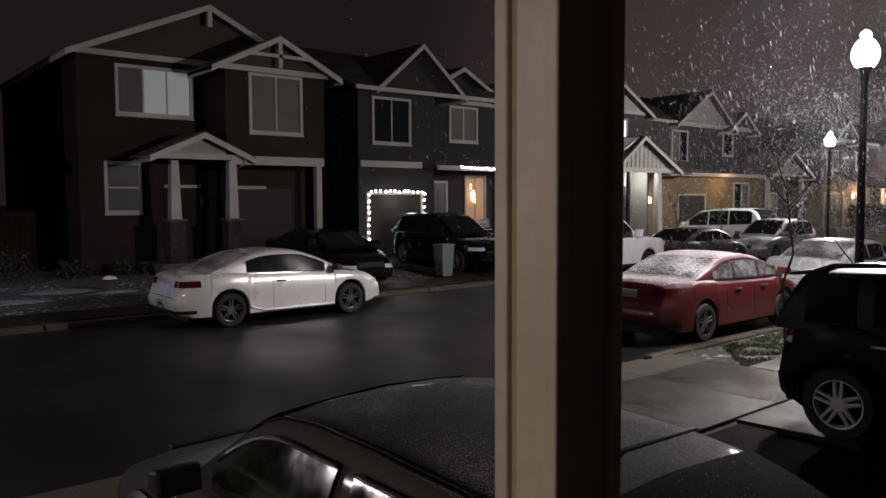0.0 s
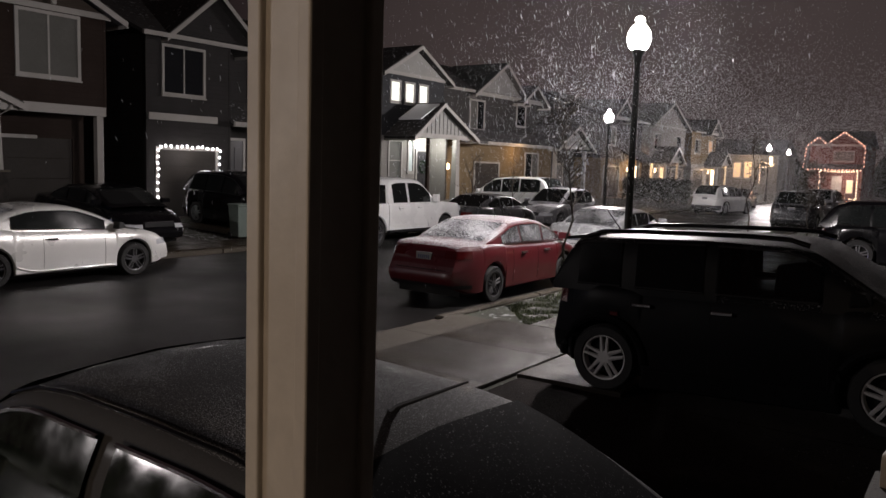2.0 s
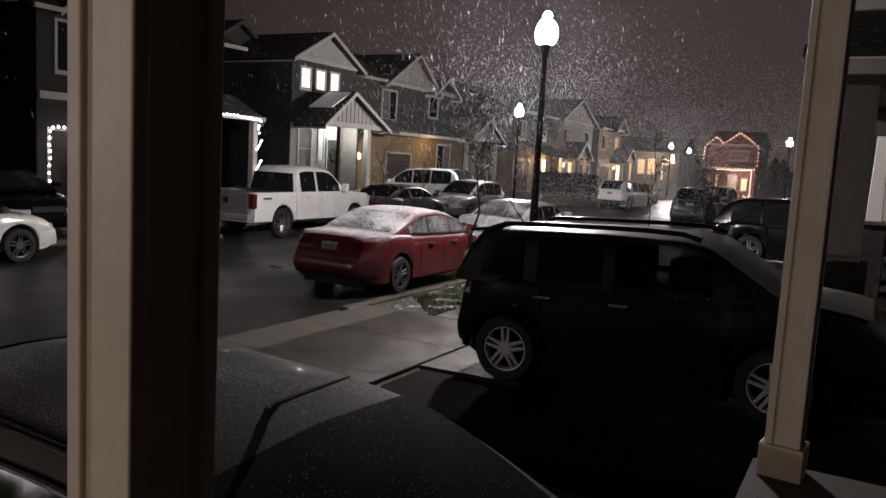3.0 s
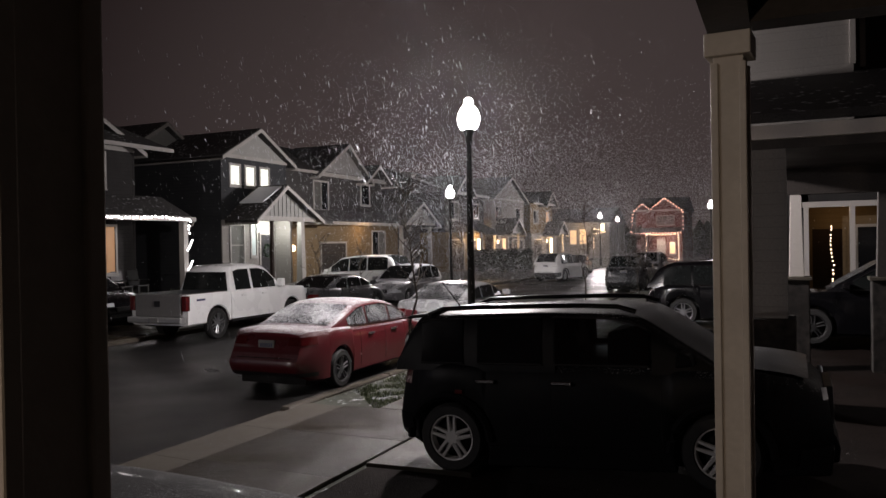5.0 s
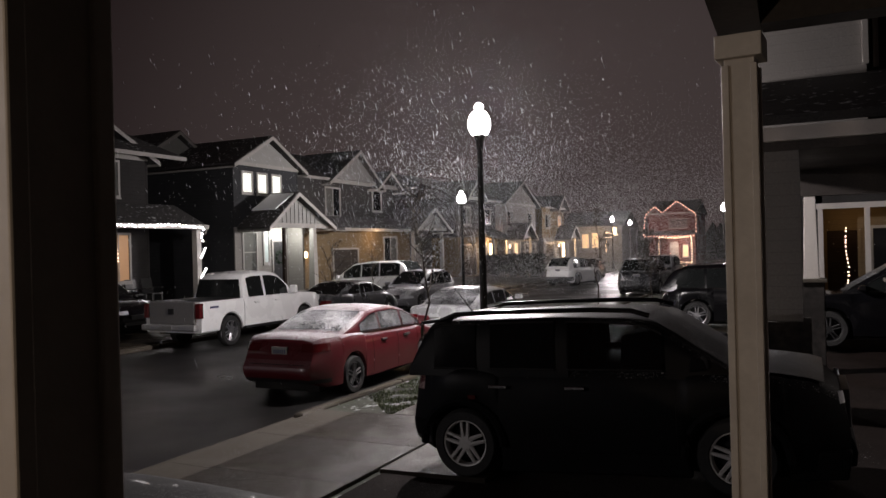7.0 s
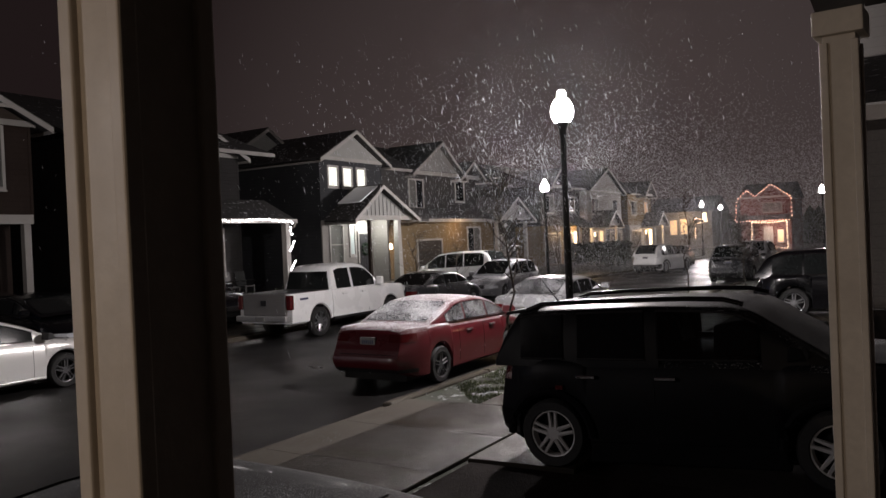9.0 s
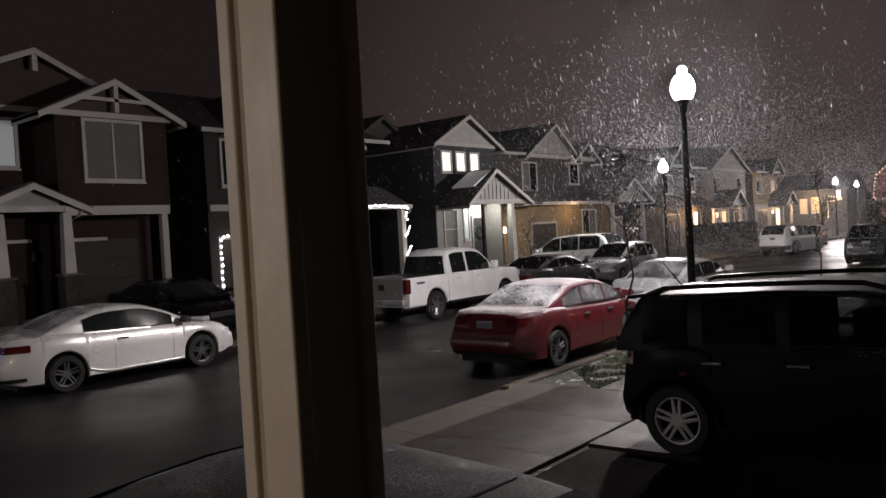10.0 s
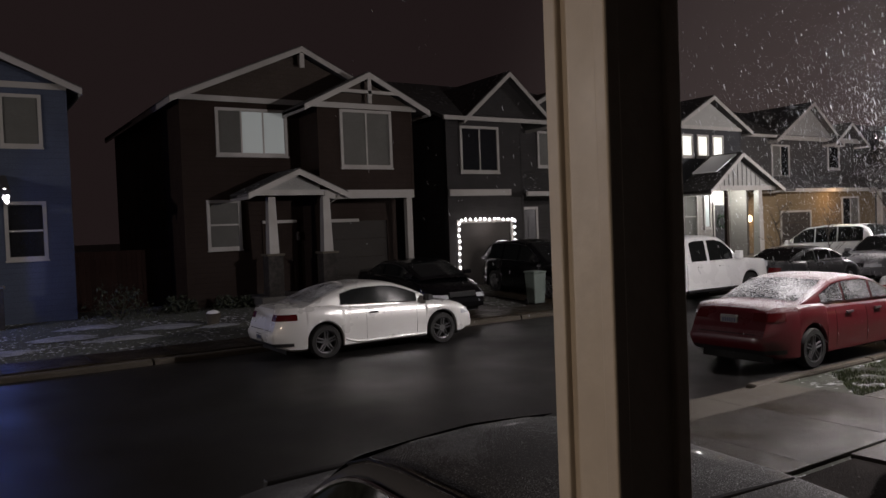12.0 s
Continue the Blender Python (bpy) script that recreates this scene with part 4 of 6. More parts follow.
def pickup(m):
    ob = thing("pickup_truck", m, "white crew cab pick-up with a grey tailgate on the street", "pickup truck", "parked cars")
    L, W, r, rear, wb = 5.4, 1.88, 0.38, 1.22, 3.26
    ra = r + 0.07
    axles = (rear, rear + wb)
    h = W / 2

    def bottom(x):
        z = 0.42
        for a in axles:
            if abs(x - a) < ra:
                z = max(z, r + math.sqrt(ra * ra - (x - a) ** 2))
        return z

    def section(xs, top, name, mat, inset=0.0):
        rows = []
        for x in xs:
            e = min(1, max(0, (L - x) / 0.5))
            hw = h * (0.82 + 0.18 * e ** 0.5)
            zb, zt = bottom(x), lerp(top, x)
            side = [(hw * 0.95, zb), (hw * 0.99, zb + 0.03), (hw, zb + (zt - zb) * 0.5), (hw * 0.985, zt - 0.06), (hw * 0.95, zt), (hw * 0.86, zt + (0.0 if x < 1.75 else 0.02)), (0, zt + (0.0 if x < 1.75 else 0.04))]
            rows.append([(x, -y, z) for y, z in side] + [(x, y, z) for y, z in side[-2::-1]])
        mesh = Mesh().grid(rows)
        n = len(rows[0])
        mesh.f += [tuple(range(n)), tuple(range((len(rows) - 1) * n, len(rows) * n))]
        return part(name, mesh, mat, ob, smooth=35)

    arch = [a + ra * c for a in axles for c in (-1.02, -1, -0.95, -0.8, -0.6, -0.3, 0, 0.3, 0.6, 0.8, 0.95, 1, 1.02)]
    section(sorted([0.1, 0.3, 1.72] + [x for x in arch if x < 1.72]), [(0, 1.15), (1.8, 1.15)], "cargo_bed", P_WHITE)
    section(sorted([1.75, 2.2, 2.8, 3.4, 5.0, 5.2, 5.3, 5.38, 5.4] + [x for x in arch if x > 1.75]), [(1.7, 1.13), (4.0, 1.13), (4.3, 1.15), (5.2, 1.08), (5.4, 0.9)], "body", P_WHITE)
    # tailgate, tail lights, step bumper
    gate = part("tailgate", Mesh().box(0.03, 0.10, -0.76, 0.76, 0.62, 1.16), material("grey_tailgate", (0.15, 0.146, 0.14), 0.55, grain=0.15, bump=0.2), ob, "grey unpainted tailgate", bevel=0.02)
    part("tailgate_handle", Mesh().box(0.01, 0.035, -0.10, 0.10, 0.86, 1.0), BLACKPL, gate, bevel=0.01)
    part("bed_cover", Mesh().box(0.12, 1.70, -0.80, 0.80, 1.13, 1.165), BLACKPL, ob)
    for s in (-1, 1):
        part("tail_light", Mesh().box(0.025, 0.17, s * 0.79, s * 0.947, 0.76, 1.12), REDLENS, ob, "tall red tail light", bevel=0.02)
        part("headlight", Mesh().box(5.05, 5.36, s * 0.52, s * 0.86, 0.86, 1.02), CLEARLENS, ob, bevel=0.03)
        part("running_board", Mesh().box(1.75, 4.0, s * 0.84, s * 0.97, 0.38, 0.45), BLACKPL, ob, bevel=0.01)
        part("side_mirror", Mesh().box(3.72, 3.86, s * 0.93, s * 1.14, 1.16, 1.38), P_WHITE, ob, bevel=0.03)
        for hx in (2.35, 3.25):
            part("door_handle", Mesh().box(hx - 0.2, hx, s * 0.93, s * 0.965, 1.0, 1.04), P_WHITE, ob, bevel=0.008)
        part("badge_bar", Mesh().box(0.42, 0.72, s * 0.930, s * 0.944, 0.98, 1.03), INK, ob)
    bumper = part("rear_bumper", Mesh().box(-0.12, 0.06, -0.90, 0.90, 0.48, 0.62), material("grey_bumper", (0.5, 0.5, 0.5), 0.35, metal=0.6, grain=0.1), ob, "pale step bumper", bevel=0.03)
    part("number_plate", Mesh().box(-0.135, -0.118, -0.155, 0.155, 0.49, 0.60), PLATE, bumper)
    part("front_bumper", Mesh().box(5.3, 5.46, -0.86, 0.86, 0.42, 0.66), BLACKPL, ob, bevel=0.03)
    part("underbody", Mesh().box(0.2, 5.2, -0.6, 0.6, 0.38, 0.75), UNDER, ob)
    # cab
    prof = [(1.74, 1.12), (1.80, 1.55), (1.95, 1.74), (2.3, 1.79), (3.0, 1.79), (3.4, 1.72), (4.15, 1.12)]
    pr = smoothed(prof, 50)
    rows = []
    for x in np.linspace(1.74, 4.15, 34):
        zt = lerp(pr, x)
        hr = 0.88 - max(0, zt - 1.12) * 0.24
        side = [(0.88, 1.08), ((0.88 + hr) / 2, (1.12 + zt) / 2), (hr, zt - 0.05), (hr - 0.06, zt), (0, zt + 0.03)]
        rows.append([(x, -y, z) for y, z in side] + [(x, y, z) for y, z in side[-2::-1]])
    part("cab", Mesh().grid(rows), P_WHITE, ob, smooth=50)
    for s in (-1, 1):
        for a, b in ((1.98, 2.62), (2.72, 3.72)):
            lo, hi = [], []
            for x in np.linspace(a, b, 10):
                zt = lerp(pr, x)
                zu = max(1.2, min(zt - 0.10, 1.68))
                lo.append((x, s * (0.88 - (1.16 - 1.12) * 0.24 + 0.012), 1.16))
                hi.append((x, s * (0.88 - (zu - 1.12) * 0.24 + 0.012), zu))
            part("side_window", Mesh().grid([lo, hi]), AUTOGLASS, ob)
    part("rear_window", Mesh().grid([[(1.735, y, 1.14) for y in (-0.80, 0, 0.80)], [(1.80, y, 1.62) for y in (-0.70, 0, 0.70)]]), AUTOGLASS, ob)
    part("windshield", Mesh().grid([[(x, q * 0.7, lerp(pr, x) + 0.04) for q in (-1, -0.5, 0, 0.5, 1)] for x in np.linspace(3.42, 4.08, 6)]), AUTOGLASS, ob)
    for a in axles:
        for s in (-1, 1):
            wheel_parts(ob, a, s * (h - 0.01), r, s, 6)
    return ob


pickup(pose(-14.72, 14.62, 0, 0, 0, 90) @ Matrix.Diagonal((1, 1, 1.07, 1)))

# ---- houses ----


def window(parent, u, z, w, h, d, lit=(None,), trim=0.09, mat=TRIM, double=False, name="window"):
    """A window on a front face at depth d: trim, sill, meeting rails and a pane for every entry of lit (a material)."""
    f = Mesh()
    o, q, y0, y1 = [(u - trim, z - trim), (u + w + trim, z - trim), (u + w + trim, z + h + trim), (u - trim, z + h + trim)], [(u, z), (u + w, z), (u + w, z + h), (u, z + h)], d - 0.045, d + 0.03
    f.grid([[(p[0], y1, p[1]) for p in o], [(p[0], y0, p[1]) for p in o], [(p[0], y0, p[1]) for p in q], [(p[0], y1, p[1]) for p in q]], True)
    win = part(name, f, mat, parent)
    k = len(lit)
    for i in range(1, k):
        x = u + w * i / k
        part("mullion", Mesh().box(x - 0.025, x + 0.025, d - 0.03, d + 0.02, z, z + h), mat, win)
    if double:
        part("meeting_rail", Mesh().box(u, u + w, d - 0.03, d + 0.02, z + h * 0.5 - 0.025, z + h * 0.5 + 0.025), mat, win)
    part("window_sill", Mesh().box(u - trim - 0.02, u + w + trim + 0.02, d - 0.075, d - 0.0, z - trim - 0.045, z - trim), mat, win)
    for i, m in enumerate(lit):
        x0, x1 = u + w * i / k, u + w * (i + 1) / k
        part("pane", Mesh().box(x0 + 0.01, x1 - 0.01, d - 0.012, d + 0.02, z + 0.005, z + h - 0.005), m or DARKROOM, win)
    return win


def gable(parent, u0, u1, d0, d1, ze, zp, mat, over=0.35, bands=True, truss=False, face=None, trimmat=TRIM, peak=None):
    """A roof with its ridge along the depth: gable wall, two slopes, rake boards and a band under the gable."""
    um = peak if peak is not None else (u0 + u1) / 2
    part("gable_wall", Mesh().prism([(u0, ze), (u1, ze), (um, zp - 0.08)], d0 + 0.02, d0 + 0.22), face or mat, parent)
    for s, ue in ((-1, u0), (1, u1)):
        slope = (zp - ze) / abs(um - ue)
        uo, zo = ue + s * over, ze - slope * over
        part("roof", Mesh().prism([(um, zp), (uo, zo), (uo, zo + 0.13), (um, zp + 0.13)], d0 - over, d1 + 0.1), SHINGLE, parent)
        part("rake_board", Mesh().prism([(um, zp - 0.08), (uo, zo - 0.08), (uo, zo + 0.09), (um, zp + 0.09)], d0 - over - 0.03, d0 - over), trimmat, parent)
        part("fascia", Mesh().box(min(uo, uo - s * 0.03), max(uo, uo - s * 0.03), d0 - over, d1, zo - 0.08, zo + 0.08), trimmat, parent)
    if bands:
        part("band_board", Mesh().box(u0 - 0.02, u1 + 0.02, d0 - 0.03, d0 + 0.02, ze - 0.08, ze + 0.08), trimmat, parent)
    if truss:
        part("king_post", Mesh().box(um - 0.06, um + 0.06, d0 - over - 0.02, d0 - over + 0.05, ze + 0.05, zp - 0.08), trimmat, parent)
        part("tie_beam", Mesh().box(u0 + (um - u0) * 0.45, u1 - (u1 - um) * 0.45, d0 - over - 0.02, d0 - over + 0.05, ze + (zp - ze) * 0.38, ze + (zp - ze) * 0.38 + 0.10), trimmat, parent)


def ridge_roof(parent, u0, u1, d0, d1, ze, zr, over=0.3, dr=None):
    """A roof whose ridge runs along the street."""
    dm = (d0 + d1) / 2 if dr is None else dr
    part("roof", Mesh().prism([(d0 - over, ze - 0.1), (dm, zr), (d1 + over, ze - 0.1), (d1 + over, ze + 0.03), (dm, zr + 0.14), (d0 - over, ze + 0.03)], u0 - over, u1 + over, "x"), SHINGLE, parent)
    part("gutter", Mesh().box(u0 - over, u1 + over, d0 - over - 0.10, d0 - over, ze - 0.12, ze + 0.02), TRIM, parent)


def walls(parent, u0, u1, d0, d1, z0, z1, mat, corner=True, name="wall"):
    part(name, Mesh().box(u0, u1, d0, d1, z0, z1), mat, parent)
    if corner:
        for u in (u0, u1):
            part("corner_board", Mesh().box(u - 0.07 if u == u1 else u - 0.012, u + 0.012 if u == u1 else u + 0.07, d0 - 0.012, d0 + 0.05, z0, z1), mat, parent)


def door(parent, u, z, w, h, d, mat=DOORM, trim=TRIM, name="door"):
    leaf = part(name, Mesh().box(u, u + w, d - 0.02, d + 0.03, z, z + h), mat, parent, bevel=0.004)
    f = Mesh()
    f.prism([(u - 0.1, z), (u, z), (u, z + h), (u + w, z + h), (u + w, z), (u + w + 0.1, z), (u + w + 0.1, z + h + 0.1), (u - 0.1, z + h + 0.1)], d - 0.04, d + 0.03)
    part("door_frame", f, trim, leaf)
    for i in range(2):
        for j in range(2):
            part("door_panel", Mesh().box(u + 0.1 + i * w * 0.44, u + 0.1 + i * w * 0.44 + w * 0.34, d - 0.032, d - 0.02, z + 0.2 + j * h * 0.45, z + 0.2 + j * h * 0.45 + h * 0.36), mat, leaf, bevel=0.008)
    part("door_knob", Mesh().lathe([(0.001, d - 0.09), (0.03, d - 0.08), (0.03, d - 0.05), (0.001, d - 0.03)], u + w - 0.09, z + 0.95, 10, "y"), CHROME, leaf)
    return leaf


def garage(parent, u0, u1, z0, z1, d, mat=GARAGE, rows=4, frame_mat=TRIM):
    f = Mesh()
    f.prism([(u0 - 0.1, z0), (u0, z0), (u0, z1), (u1, z1), (u1, z0), (u1 + 0.1, z0), (u1 + 0.1, z1 + 0.1), (u0 - 0.1, z1 + 0.1)], d - 0.04, d + 0.05)
    g = part("garage_door", f, frame_mat, parent)
    h = (z1 - z0) / rows
    for i in range(rows):
        part("door_section", Mesh().box(u0 + 0.005, u1 - 0.005, d + 0.005, d + 0.045, z0 + i * h + 0.006, z0 + (i + 1) * h - 0.006), mat, g)
    return g


def column(parent, u, d, z0, z1, zs, w=0.30, mat=TRIM, name="porch_column"):
    """A tapered column on a stone pier that ends at zs."""
    a, b = w / 2, w * 0.36
    col = part(name, Mesh().add([(u - a, d - a, zs), (u + a, d - a, zs), (u + a, d + a, zs), (u - a, d + a, zs), (u - b, d - b, z1), (u + b, d - b, z1), (u + b, d + b, z1), (u - b, d + b, z1)],
                                [(0, 3, 2, 1), (4, 5, 6, 7), (0, 1, 5, 4), (1, 2, 6, 5), (2, 3, 7, 6), (3, 0, 4, 7)]), mat, parent, bevel=0.008)
    if zs > z0 + 0.1:
        part("pier", Mesh().box(u - a - 0.08, u + a + 0.08, d - a - 0.08, d + a + 0.08, z0, zs - 0.06), STONE, col, bevel=0.015)
        part("pier_cap", Mesh().box(u - a - 0.12, u + a + 0.12, d - a - 0.12, d + a + 0.12, zs - 0.06, zs), KERB, col, bevel=0.01)
    return col


def light_string(points, m, mat, label, step=0.16, size=0.028, power=0.0, color=COOL):
    """A cable with bulbs along a line of corners."""
    ob = thing("light_string", m, label, "string lights", "holiday lights")
    part("cable", Mesh().tube(points, 0.006, 4), WREATH, ob)
    ball = Mesh().lathe([(0.001, -size * 1.3), (size * 0.8, -size * 0.6), (size, 0), (size * 0.6, size * 0.9), (0.001, size * 1.1)], sides=7).data("bulb", mat)
    rg = random.Random(len(points) * 7 + int(step * 1000))
    for a, b in zip(points, points[1:]):
        a, b = Vector(a), Vector(b)
        n = max(1, round((b - a).length / step))
        for i in range(n):
            p = a.lerp(b, (i + 0.5) / n)
            o = new("bulb", ball)
            o.parent = ob
            o.matrix_basis = pose(p.x + rg.uniform(-0.02, 0.02), p.y - 0.02, p.z + rg.uniform(-0.03, 0.02), rg.uniform(-40, 40), rg.uniform(-40, 40), 0)
    return ob


def facing_street(y0, x=0.0):
    """Local x runs along the street, local y away from it, on the opposite side."""
    return pose(x, y0, 0, 0, 0, 90)


FS = facing_street(0)
# brown house: local x is the world's y, local y the depth behind x = 0
h1 = thing("house", FS, "dark brown two-storey house with gables, porch and garage", "house", "houses opposite")
walls(h1, 5.55, 9.2, 22.8, 33, 0.25, 6.5, BROWN)
walls(h1, 9.2, 12.45, 21.36, 33, 3.45, 6.25, BROWN, name="upper_wall")
walls(h1, 9.2, 9.5, 21.36, 33, 0.25, 3.45, BROWN, False)
walls(h1, 12.2, 12.45, 22.6, 33, 0.25, 3.45, BROWN, False)
walls(h1, 9.5, 12.2, 22.6, 33, 0.25, 3.45, BROWN, False)
gable(h1, 5.55, 12.6, 22.8, 33, 6.5, 8.1, BROWN, peak=9.25, face=TAUPE)
part("king_post", Mesh().box(9.18, 9.32, 22.44, 22.50, 7.55, 8.0), TRIM, h1)
gable(h1, 9.0, 12.6, 21.36, 25, 6.25, 7.15, BROWN, truss=True, face=TAUPE)
window(h1, 6.65, 4.9, 2.05, 1.25, 22.8, (CURTAIN, ROOMG, ROOMG))
window(h1, 10.0, 4.45, 1.6, 1.6, 21.36, (CURTAIN, CURTAIN))
window(h1, 6.28, 2.1, 0.85, 1.3, 22.8, (CURTAIN,), double=True)
part("header_board", Mesh().box(9.3, 12.4, 21.28, 21.40, 3.42, 3.68), TRIM, h1)
part("garage_post", Mesh().box(12.14, 12.34, 21.32, 21.52, 0.4, 3.42), TRIM, h1, bevel=0.01)
garage(h1, 9.75, 12.05, 0.4, 2.75, 22.55, frame_mat=BROWN)
part("garage_rail", Mesh().box(9.8, 11.0, 22.48, 22.54, 2.72, 2.82), TRIM, h1)
gable(h1, 7.15, 9.75, 21.36, 23, 3.62, 4.2, BROWN, over=0.25, truss=False, face=BATTEN)
column(h1, 7.7, 21.55, 0.4, 3.5, 1.85)
column(h1, 9.3, 21.30, 0.4, 3.5, 1.85)
part("porch_step", Mesh().box(7.2, 9.2, 21.2, 22.8, 0.25, 0.62), DECK, h1, bevel=0.02)
part("downspout", Mesh().tube([(9.72, 21.2, 3.55), (9.66, 21.25, 3.42), (9.42, 21.34, 3.25), (9.40, 21.34, 0.4)], 0.035, 6), TRIM, h1)
part("house_number_plate", Mesh().box(9.30, 9.44, 21.33, 21.36, 2.4, 2.7), DARKWOOD, h1)
part("wall_lantern", Mesh().lathe([(0.001, 2.2), (0.06, 2.22), (0.07, 2.42), (0.001, 2.5)], 8.98, 22.7, 8), DARKWOOD, h1)
door(h1, 7.95, 0.65, 0.9, 2.1, 22.78, BROWN, BROWN)
part("door_header", Mesh().box(7.85, 8.95, 22.70, 22.76, 2.75, 2.84), TRIM, h1)

h0 = thing("house", FS, "blue-grey two-storey house lit by blue decorations", "house", "houses opposite")
walls(h0, -5.5, 2.6, 22.8, 33, 0.25, 6.5, BLUEGREY)
gable(h0, -2.0, 2.6, 22.8, 33, 6.55, 7.55, BLUEGREY)
window(h0, 1.1, 5.02, 0.8, 1.2, 22.8, (CURTAIN,))
window(h0, 1.1, 2.08, 0.8, 1.35, 22.8, (DARKROOM,), double=True)
window(h0, -1.6, 5.02, 1.2, 1.2, 22.8, (CURTAIN, CURTAIN))
column(h0, 0.62, 21.9, 0.3, 3.4, 1.4)
light_string([(-1.5, 21.6, 3.72), (1.02, 21.6, 3.72), (1.02, 21.6, 3.45), (0.95, 21.6, 3.7)], FS, BULBW, "cool string lights under a porch eave", 0.1, 0.05)
part("porch_roof", Mesh().prism([(21.5, 3.75), (22.8, 4.2), (22.8, 4.05), (21.5, 3.62)], -3.0, 1.1, "x"), SHINGLE, h0)

fence = thing("fence", FS, "dark red-brown wooden fence between two houses", "fence")
plank = Mesh().box(0, 0.138, -0.012, 0.012, 0.05, 1.85).data("plank", material("fence_wood", (0.034, 0.017, 0.014), 0.8, gloss=0.1, grain=0.3, scale=40, bump=0.4, spread=0.2))
for i in range(20):
    piece("plank", plank, fence, pose(2.66 + i * 0.144, 24.6, 0.25, 0, 0, 0))
for z in (0.5, 1.7):
    part("rail", Mesh().box(2.62, 5.54, 24.62, 24.68, z, z + 0.09), DARKWOOD, fence)

h2 = thing("house", FS, "dark grey two-storey house with string lights round the garage", "house", "houses opposite")
walls(h2, 14.3, 17.6, 22.2, 33, 3.6, 6.2, CHARCOAL, name="upper_wall")
walls(h2, 14.3, 17.6, 22.2, 33, 0.25, 3.6, CHARCOAL)
walls(h2, 17.6, 22.4, 23.6, 33, 0.25, 6.2, CHARCOAL)
ridge_roof(h2, 14.3, 22.4, 22.2, 33, 6.2, 8.3)
gable(h2, 15.2, 18.6, 22.2, 26, 6.35, 7.8, CHARCOAL, bands=False)
gable(h2, 17.7, 22.4, 23.6, 27, 6.25, 7.5, CHARCOAL)
window(h2, 14.95, 4.4, 1.5, 1.45, 22.2, (DARKROOM, DARKROOM))
window(h2, 19.6, 4.75, 1.35, 1.25, 23.6, (CURTAIN, CURTAIN))
part("header_board", Mesh().box(14.35, 17.0, 22.12, 22.22, 3.5, 3.72), TRIM, h2)
garage(h2, 14.7, 16.95, 0.4, 2.55, 22.18)
door(h2, 18.4, 0.6, 0.9, 2.4, 23.58)
window(h2, 20.40, 1.5, 1.0, 1.75, 23.6, (ROOMD, ROOMD))
part("porch_roof", Mesh().prism([(22.0, 3.62), (23.7, 4.5), (23.7, 4.35), (22.0, 3.48)], 17.65, 23.9, "x"), SHINGLE, h2)
part("porch_gutter", Mesh().box(17.6, 23.95, 21.9, 22.0, 3.45, 3.62), TRIM, h2)
part("porch_floor", Mesh().box(17.7, 23.8, 22.0, 23.6, 0.25, 0.55), DECK, h2)
part("porch_post", Mesh().box(23.45, 23.7, 22.1, 22.35, 0.5, 3.48), TRIM, h2, bevel=0.01)
part("downspout", Mesh().tube([(23.9, 21.95, 3.5), (23.95, 22.1, 3.3), (23.8, 22.3, 3.1), (23.8, 22.3, 0.4)], 0.035, 6), TRIM, h2)
light_string([(14.62, 22.08, 0.5), (14.62, 22.08, 2.66), (17.05, 22.08, 2.66), (17.05, 22.08, 0.7)], FS, BULBW, "cool white string lights round a garage door", 0.21, 0.04)
light_string([(18.6, 21.86, 3.58), (20.4, 21.86, 3.52), (22.0, 21.86, 3.6), (23.6, 21.86, 3.5), (23.56, 21.98, 3.2), (23.66, 21.98, 2.9)], FS, BULBW, "cool white string lights along a porch eave", 0.17, 0.038)
light_string([(23.78, 21.98, 2.75), (23.66, 21.98, 2.5), (23.46, 21.98, 2.3)], FS, BULBW, "cool white string lights wound on a porch post", 0.09, 0.036)
light_string([(23.80, 21.98, 1.92), (23.66, 21.98, 1.7), (23.48, 21.98, 1.52)], FS, BULBW, "cool white string lights wound on a porch post", 0.09, 0.036)
light_string([(23.76, 21.98, 1.22), (23.62, 21.98, 1.05), (23.46, 21.98, 0.96)], FS, BULBW, "cool white string lights wound on a porch post", 0.09, 0.036)
light_string([(20.55, 23.50, 3.0), (20.62, 23.50, 2.3), (20.72, 23.50, 2.75), (20.78, 23.50, 2.2)], FS, BULBA, "amber string lights inside a porch window", 0.13, 0.035)
for u in (21.9, 22.7):
    seat = thing("porch_chair", FS @ pose(u - 0.5, 23.25, 0.55), "dark wooden porch chair in the shade", "chair", "porch chairs")
    part("seat", Mesh().box(-0.27, 0.27, -0.26, 0.26, 0.38, 0.43), BLACKPL, seat, bevel=0.01)
    part("backrest", Mesh().prism([(0.22, 0.43), (0.28, 0.43), (0.40, 1.0), (0.34, 1.0)], -0.27, 0.27, "x"), BLACKPL, seat, bevel=0.01)
    for qx in (-0.24, 0.24):
        for qy in (-0.22, 0.22):
            part("leg", Mesh().box(qx - 0.03, qx + 0.03, qy - 0.03, qy + 0.03, 0, 0.38), BLACKPL, seat)
        part("armrest", Mesh().box(qx - 0.04, qx + 0.04, -0.28, 0.30, 0.62, 0.65), BLACKPL, seat)

